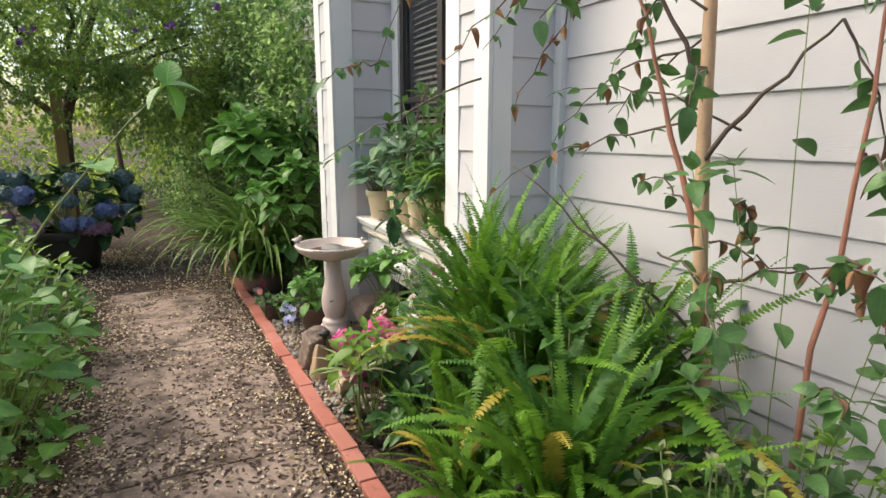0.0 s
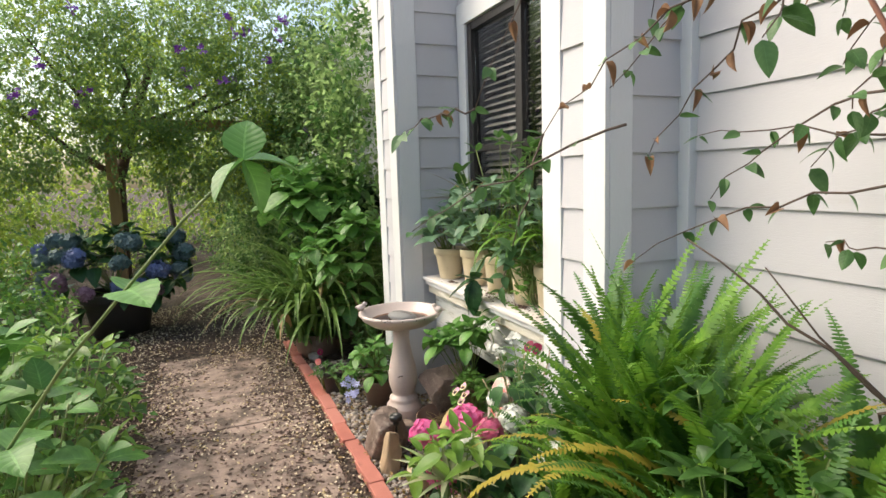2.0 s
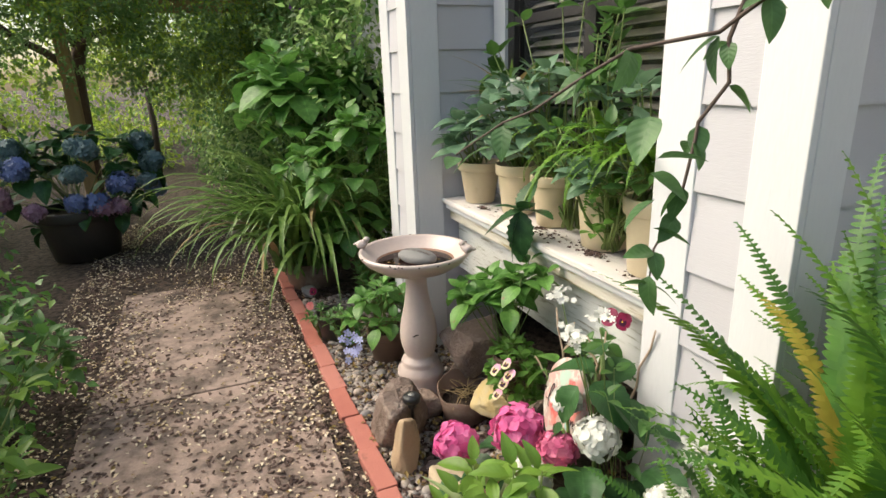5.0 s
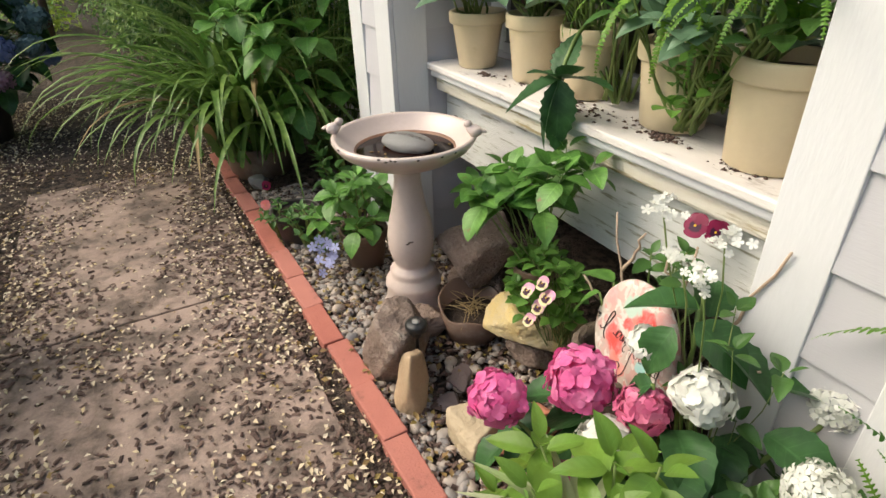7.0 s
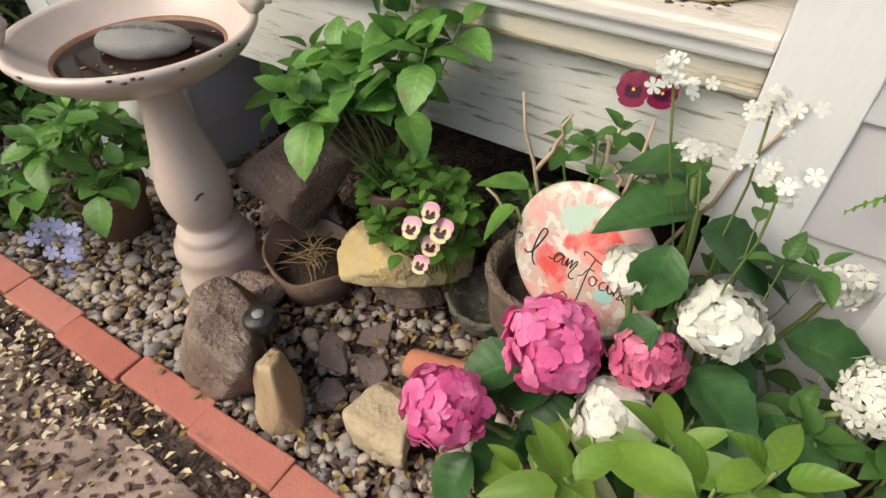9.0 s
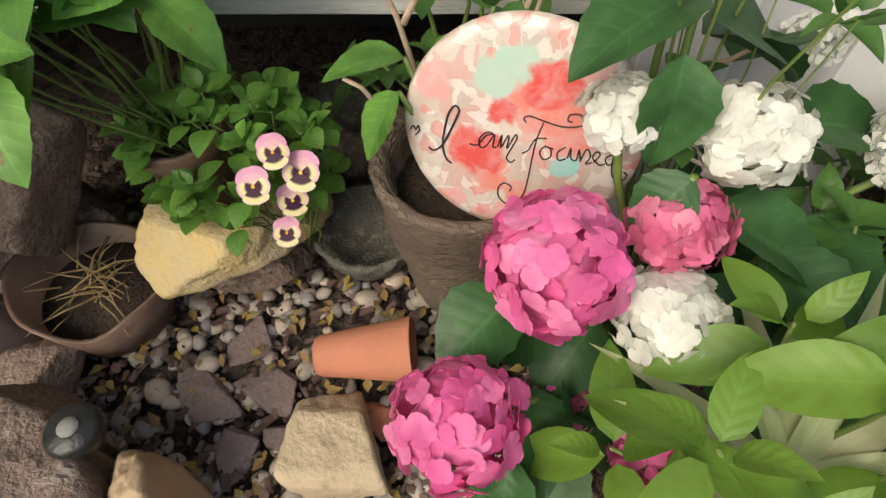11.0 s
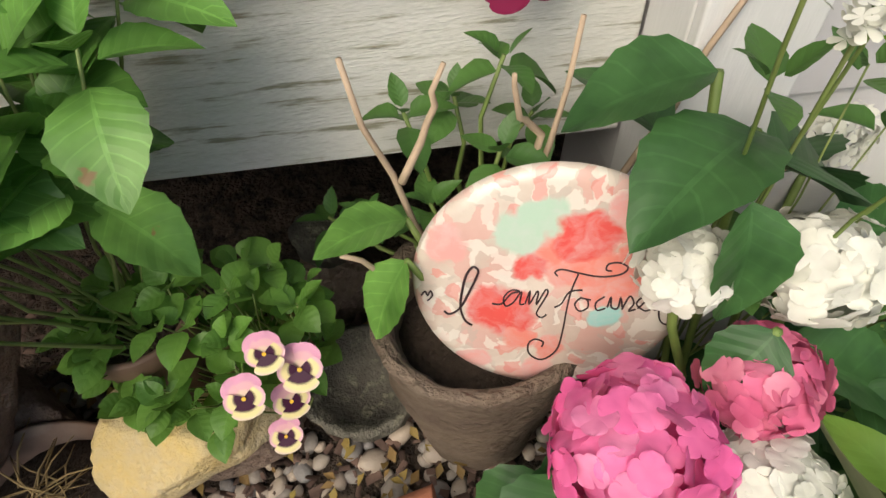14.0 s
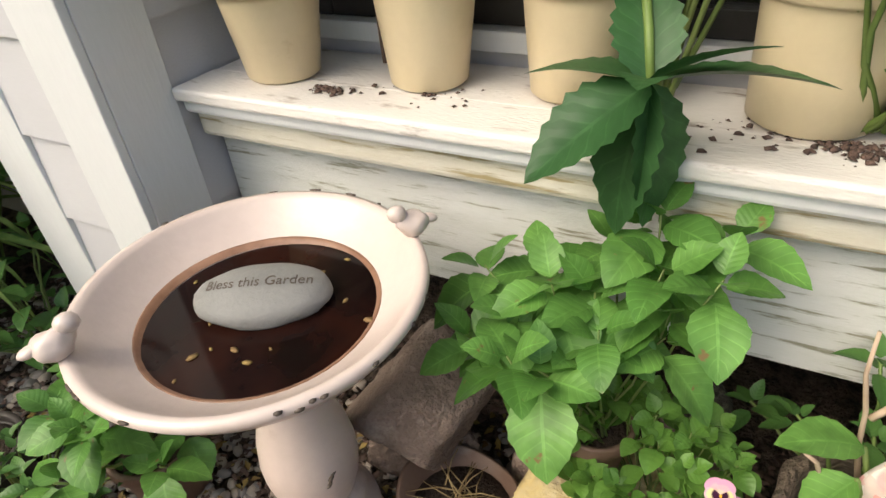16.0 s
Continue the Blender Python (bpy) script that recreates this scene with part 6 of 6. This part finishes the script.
part("stem", tube([(0, 0, 0), (0.02, 0, 0.4)], 0.01), STEM, t2)
# shoot that leans over the path
th = thing("leaning_shoot", (-0.2, 1.75, 0), "long shoot with broad pale leaves leaning over the path", "plant")
o5 = Vector(th.location)
pts = bend((0, 0, 0), Vector((0.66, 1.50, 1.53)) - o5, 0.2, 12, 0.006, rg)
part("stem", tube(pts, [0.0035 - 0.00015 * i for i in range(13)], 6), STEM, th)
for d, s in (((0.1, 0.25, 0.8), 0.06), ((0.9, 0.05, 0.1), 0.07), ((0.3, -0.2, -0.55), 0.062), ((-0.5, -0.3, -0.3), 0.06)):
    part("leaf", rg.choice(HYD), None, th, m=aim(pts[-1], d, 0.2, s))
for i in (6, 8, 10):
    for sd in (-1, 1):
        part("leaf", rg.choice(HYD), None, th, m=aim(pts[i], (0.3, 0.8 * sd, 0.2), 0.2, 0.07))

# ---- trees and background greenery ----
tree("overhanging_tree", (-0.45, 9.3, 0), "dense small-leaved tree with purple flowers arching over the path", "tree",
     [(0, 0, 0, 0.10), (0.02, 0, 0.8, 0.09), (0.05, 0.05, 1.6, 0.08), (0.3, 0.0, 2.4, 0.06), (0.6, 0, 3.2, 0.04)],
     [((0.05, 0.05, 1.6), (-1.6, -0.3, 2.8), 0.05), ((0.1, 0, 1.8), (1.6, -0.5, 2.6), 0.05), ((0.3, 0, 2.3), (2.4, 0.2, 3.0), 0.04), ((0.2, 0, 2.2), (0.4, -1.3, 2.9), 0.04), ((0.1, 0, 1.9), (-0.6, -1.0, 3.2), 0.04)],
     [(-1.3, -0.4, 2.6, 0.8, 0.6, 0.7), (-0.4, -0.9, 3.1, 0.9, 0.7, 0.9), (0.6, -1.0, 2.7, 0.9, 0.7, 0.75), (1.5, -0.7, 2.5, 0.9, 0.7, 0.8), (2.4, -0.4, 2.6, 0.9, 0.7, 1.0), (0.4, 0, 3.7, 1.6, 1.0, 0.9), (1.9, -0.6, 3.5, 1.2, 0.9, 0.9), (1.2, -0.2, 1.9, 0.8, 0.5, 0.5), (2.2, -0.2, 1.8, 0.6, 0.5, 0.6), (-1.0, -1.0, 1.95, 0.6, 0.4, 0.45), (-0.3, -1.1, 2.0, 0.6, 0.4, 0.45), (0.4, -1.2, 1.9, 0.6, 0.4, 0.42), (1.1, -1.1, 1.8, 0.6, 0.4, 0.45), (1.8, -1.0, 1.7, 0.5, 0.4, 0.5)],
     96000, 0.058, [L_TREE, L_TREE, L_TREE, L_SUN_TINT], BARK_D, 301)
th = bpy.data.objects["overhanging_tree"]
for i in range(26):
    part("blossom", scatter("blossom", FLORET5, P_PURPLE, [face_out((rg.gauss(0, 0.03), rg.gauss(0, 0.03), rg.gauss(0, 0.03)), sphere_dir(rg), 0, 0.035) for _ in range(5)], False), None, th, m=Matrix.Translation((rg.uniform(-2.0, 2.6), rg.uniform(-1.7, -1.0), rg.uniform(1.9, 3.4))))
arbor = thing("arbor", (-0.42, 9.0, 0), "plain timber arbor posts under the overhanging tree", "arbor")
part("post", block(-0.06, -0.06, -0.02, 0.06, 0.06, 2.2, 0.006), WOOD, arbor)
part("post", block(1.94, -0.06, -0.02, 2.06, 0.06, 2.2, 0.006), WOOD, arbor)
part("beam", block(-0.3, -0.05, 2.2, 2.3, 0.05, 2.34, 0.006), WOOD, arbor)
for nm, at, cl, n, sz, mt, lab in (
        # far greenery gets its sunlight from the sun-tinted leaf colour
        ("background_hedge", (-2.2, 8.0, 0), [(0, 0, 0.8, 0.9, 1.2, 0.9), (-0.6, 1.5, 1.4, 1.0, 1.2, 1.2), (0.2, -2.0, 0.7, 0.7, 1.2, 0.7), (-0.8, -2.5, 1.3, 0.8, 1.6, 1.2), (-0.4, -4.8, 0.8, 0.8, 1.4, 0.8)], 30000, 0.085, [L_SUN_TINT, L_SUN_TINT, L_LIME], "mixed leafy green hedge along the far border"),
        ("sunlit_trees", (-3.0, 16.0, 0), [(0, 0, 1.6, 2.2, 1.5, 1.8), (3.0, 2, 1.2, 2.0, 1.5, 1.4), (-3, -3, 2.2, 1.6, 1.8, 2.0), (5.2, 1.0, 1.5, 1.6, 1.2, 1.6), (3.6, 0.0, 3.8, 2.6, 1.0, 1.2)], 30000, 0.14, [L_SUN_TINT, L_SUN_TINT, L_LIME], "bright trees closing the garden behind, sunlight put into their leaf colour"),
        ("far_path_shrubs", (1.6, 9.6, 0), [(0, 0, 0.7, 0.7, 0.8, 0.75), (0.3, -1.2, 0.8, 0.5, 0.7, 0.8), (-0.2, 2.0, 0.6, 0.7, 0.8, 0.7), (0.0, 1.0, 1.3, 0.6, 0.8, 0.6)], 26000, 0.08, [L_TREE, L_MID], "dark green shrubs along the far path"),
        ("back_screen", (0.0, 12.5, 0), [(-3.2, 0, 1.0, 1.3, 0.8, 1.1), (1.6, 0, 1.3, 1.0, 0.8, 1.5), (2.6, -0.5, 2.0, 1.0, 0.8, 1.8), (0.2, 0.4, 3.0, 1.6, 0.8, 1.1), (-0.6, 0.8, 0.3, 0.8, 0.5, 0.5)], 30000, 0.1, [L_TREE, L_SUN_TINT, L_SUN_TINT], "tall dense greenery closing the far end of the path"),
        ("wall_side_shrubs", (1.9, 7.4, 0), [(0, -1.2, 1.2, 0.33, 0.8, 1.0), (0, 0, 1.4, 0.4, 0.8, 1.2), (-0.1, 1.2, 1.2, 0.5, 0.8, 1.2), (0.1, -1.6, 2.3, 0.25, 0.6, 0.6), (0.1, 0.2, 2.6, 0.3, 1.2, 0.6)], 26000, 0.075, [L_TREE, L_MID, L_TREE], "dark green shrubs growing against the house wall"),
        # added out of view on the left, where it cuts the sky light
        ("left_wood_edge", (-5.5, 3.0, 0), [(0, 0, 1.5, 1.2, 2.5, 1.6), (0, 4, 1.2, 1.2, 2.5, 1.2), (0, -4, 1.5, 1.2, 2.5, 1.8)], 12000, 0.13, [L_MID, L_TREE, L_SUN_TINT], "added leafy mass out of view that blocks sky light from the side")):
    t2 = thing(nm, at, lab, "greenery", kind="stuff")
    foliage_mass(t2, "crown", mt, cl, n, sz, len(nm))
    part("trunk", tube([(0, 0, 0), (0.05, 0, 0.8), (0, 0.05, 1.6)], [0.06, 0.05, 0.03], 7), BARK_D, t2)

# ---- litter and pebbles ----
chipv = (np.array([(-0.5, -0.22, 0.02), (0.5, -0.18, 0.0), (0.45, 0.2, 0.05), (-0.4, 0.25, 0.0), (-0.5, -0.22, -0.08), (0.5, -0.18, -0.1)]), [(0, 1, 2, 3), (0, 4, 5, 1)], np.zeros((6, 3)))


def ground_scatter(name, shape, mat, n, area, size, label, seed, bias=None, z=0.006, tilt=14):
    rq = random.Random(seed)
    poses = []
    while len(poses) < n:
        x, y = rq.uniform(area[0], area[2]), rq.uniform(area[1], area[3])
        if bias and rq.random() > bias(x, y):
            continue
        poses.append(pose(x, y, z + rq.uniform(0, 0.006), rq.uniform(-tilt, tilt), rq.uniform(-tilt, tilt), rq.uniform(0, 360)) @ Matrix.Scale(rq.uniform(size[0], size[1]), 4))
    return tagged(part(name, scatter(name, shape, mat, poses, False)), label, "litter", kind="stuff")


def drift(x, y):
    """Litter lies thick along the slab's edges and in drifts."""
    return min(1, max(0.08, 0.25 + 0.9 * max(0, abs(x - 0.6) - 0.2) / 0.5 + 0.8 * noise.noise(Vector((x * 2.2, y * 2.2, 3)))))


ground_scatter("mulch_chips", chipv, LITTER_D, 26000, (-0.2, 0.2, 1.3, 8.5), (0.008, 0.030), "dark shredded bark mulch strewn over the path", 1, drift)
lf = small_leaf(1, 0.55, 0.5)
ground_scatter("pale_litter", lf, LITTER_P, 11000, (-0.2, 0.2, 1.3, 8.5), (0.010, 0.028), "pale dry petals and leaf bits strewn over the path", 2, drift, 0.01, 30)
ground_scatter("yellow_leaves", lf, LITTER_Y, 900, (0.1, 0.4, 1.3, 6.5), (0.014, 0.034), "small yellow fallen leaves on the path", 3, drift, 0.012, 30)
ground_scatter("bed_mulch", chipv, LITTER_D, 7000, (1.3, 2.2, 2.25, 5.6), (0.008, 0.03), "dark mulch and leaf litter in the bed", 4, None, 0.012, 25)
ground_scatter("bed_leaves", lf, LITTER_Y, 1100, (1.3, 2.6, 2.1, 4.9), (0.012, 0.034), "yellow and brown fallen leaves in the bed", 5, None, 0.022, 30)

bed = thing("pebble_bed", (1.6, 3.8, 0), "bed of mixed river pebbles beside the brick edging", "pebbles", kind="structure")
PEB = [rock("pebble", (1, 0.75, 0.55), PEBBLE, 400 + i, 0.22, 2) for i in range(8)]
rq = random.Random(9)
near, poses = 0, []
for i in range(3900):
    x, y = rq.uniform(1.30, 2.02), rq.uniform(2.9, 5.4)
    dens = 1.0 if x < 1.6 else 0.45
    if y < 3.6 and x > 1.45:
        dens = 0.45
    if rq.random() > dens:
        continue
    s = rq.uniform(0.010, 0.021) * (1.5 if rq.random() < 0.12 else 1)
    m = pose(x - 1.6, y - 3.8, s * 0.3, rq.uniform(-20, 20), rq.uniform(-20, 20), rq.uniform(0, 360)) @ Matrix.Scale(s, 4)
    if 3.05 < y < 4.1 and near < 300:
        part("pebble", rq.choice(PEB), None, bed, m=m)
        near += 1
    else:
        poses.append(m)
pm = PEB[0]
tv = np.array([v.co[:] for v in pm.vertices])
ob = part("pebbles", scatter("pebbles", (tv, [tuple(p.vertices) for p in pm.polygons], np.zeros((len(tv), 3))), PEBBLE, poses), None, bed)
ob["kind"] = "stuff"
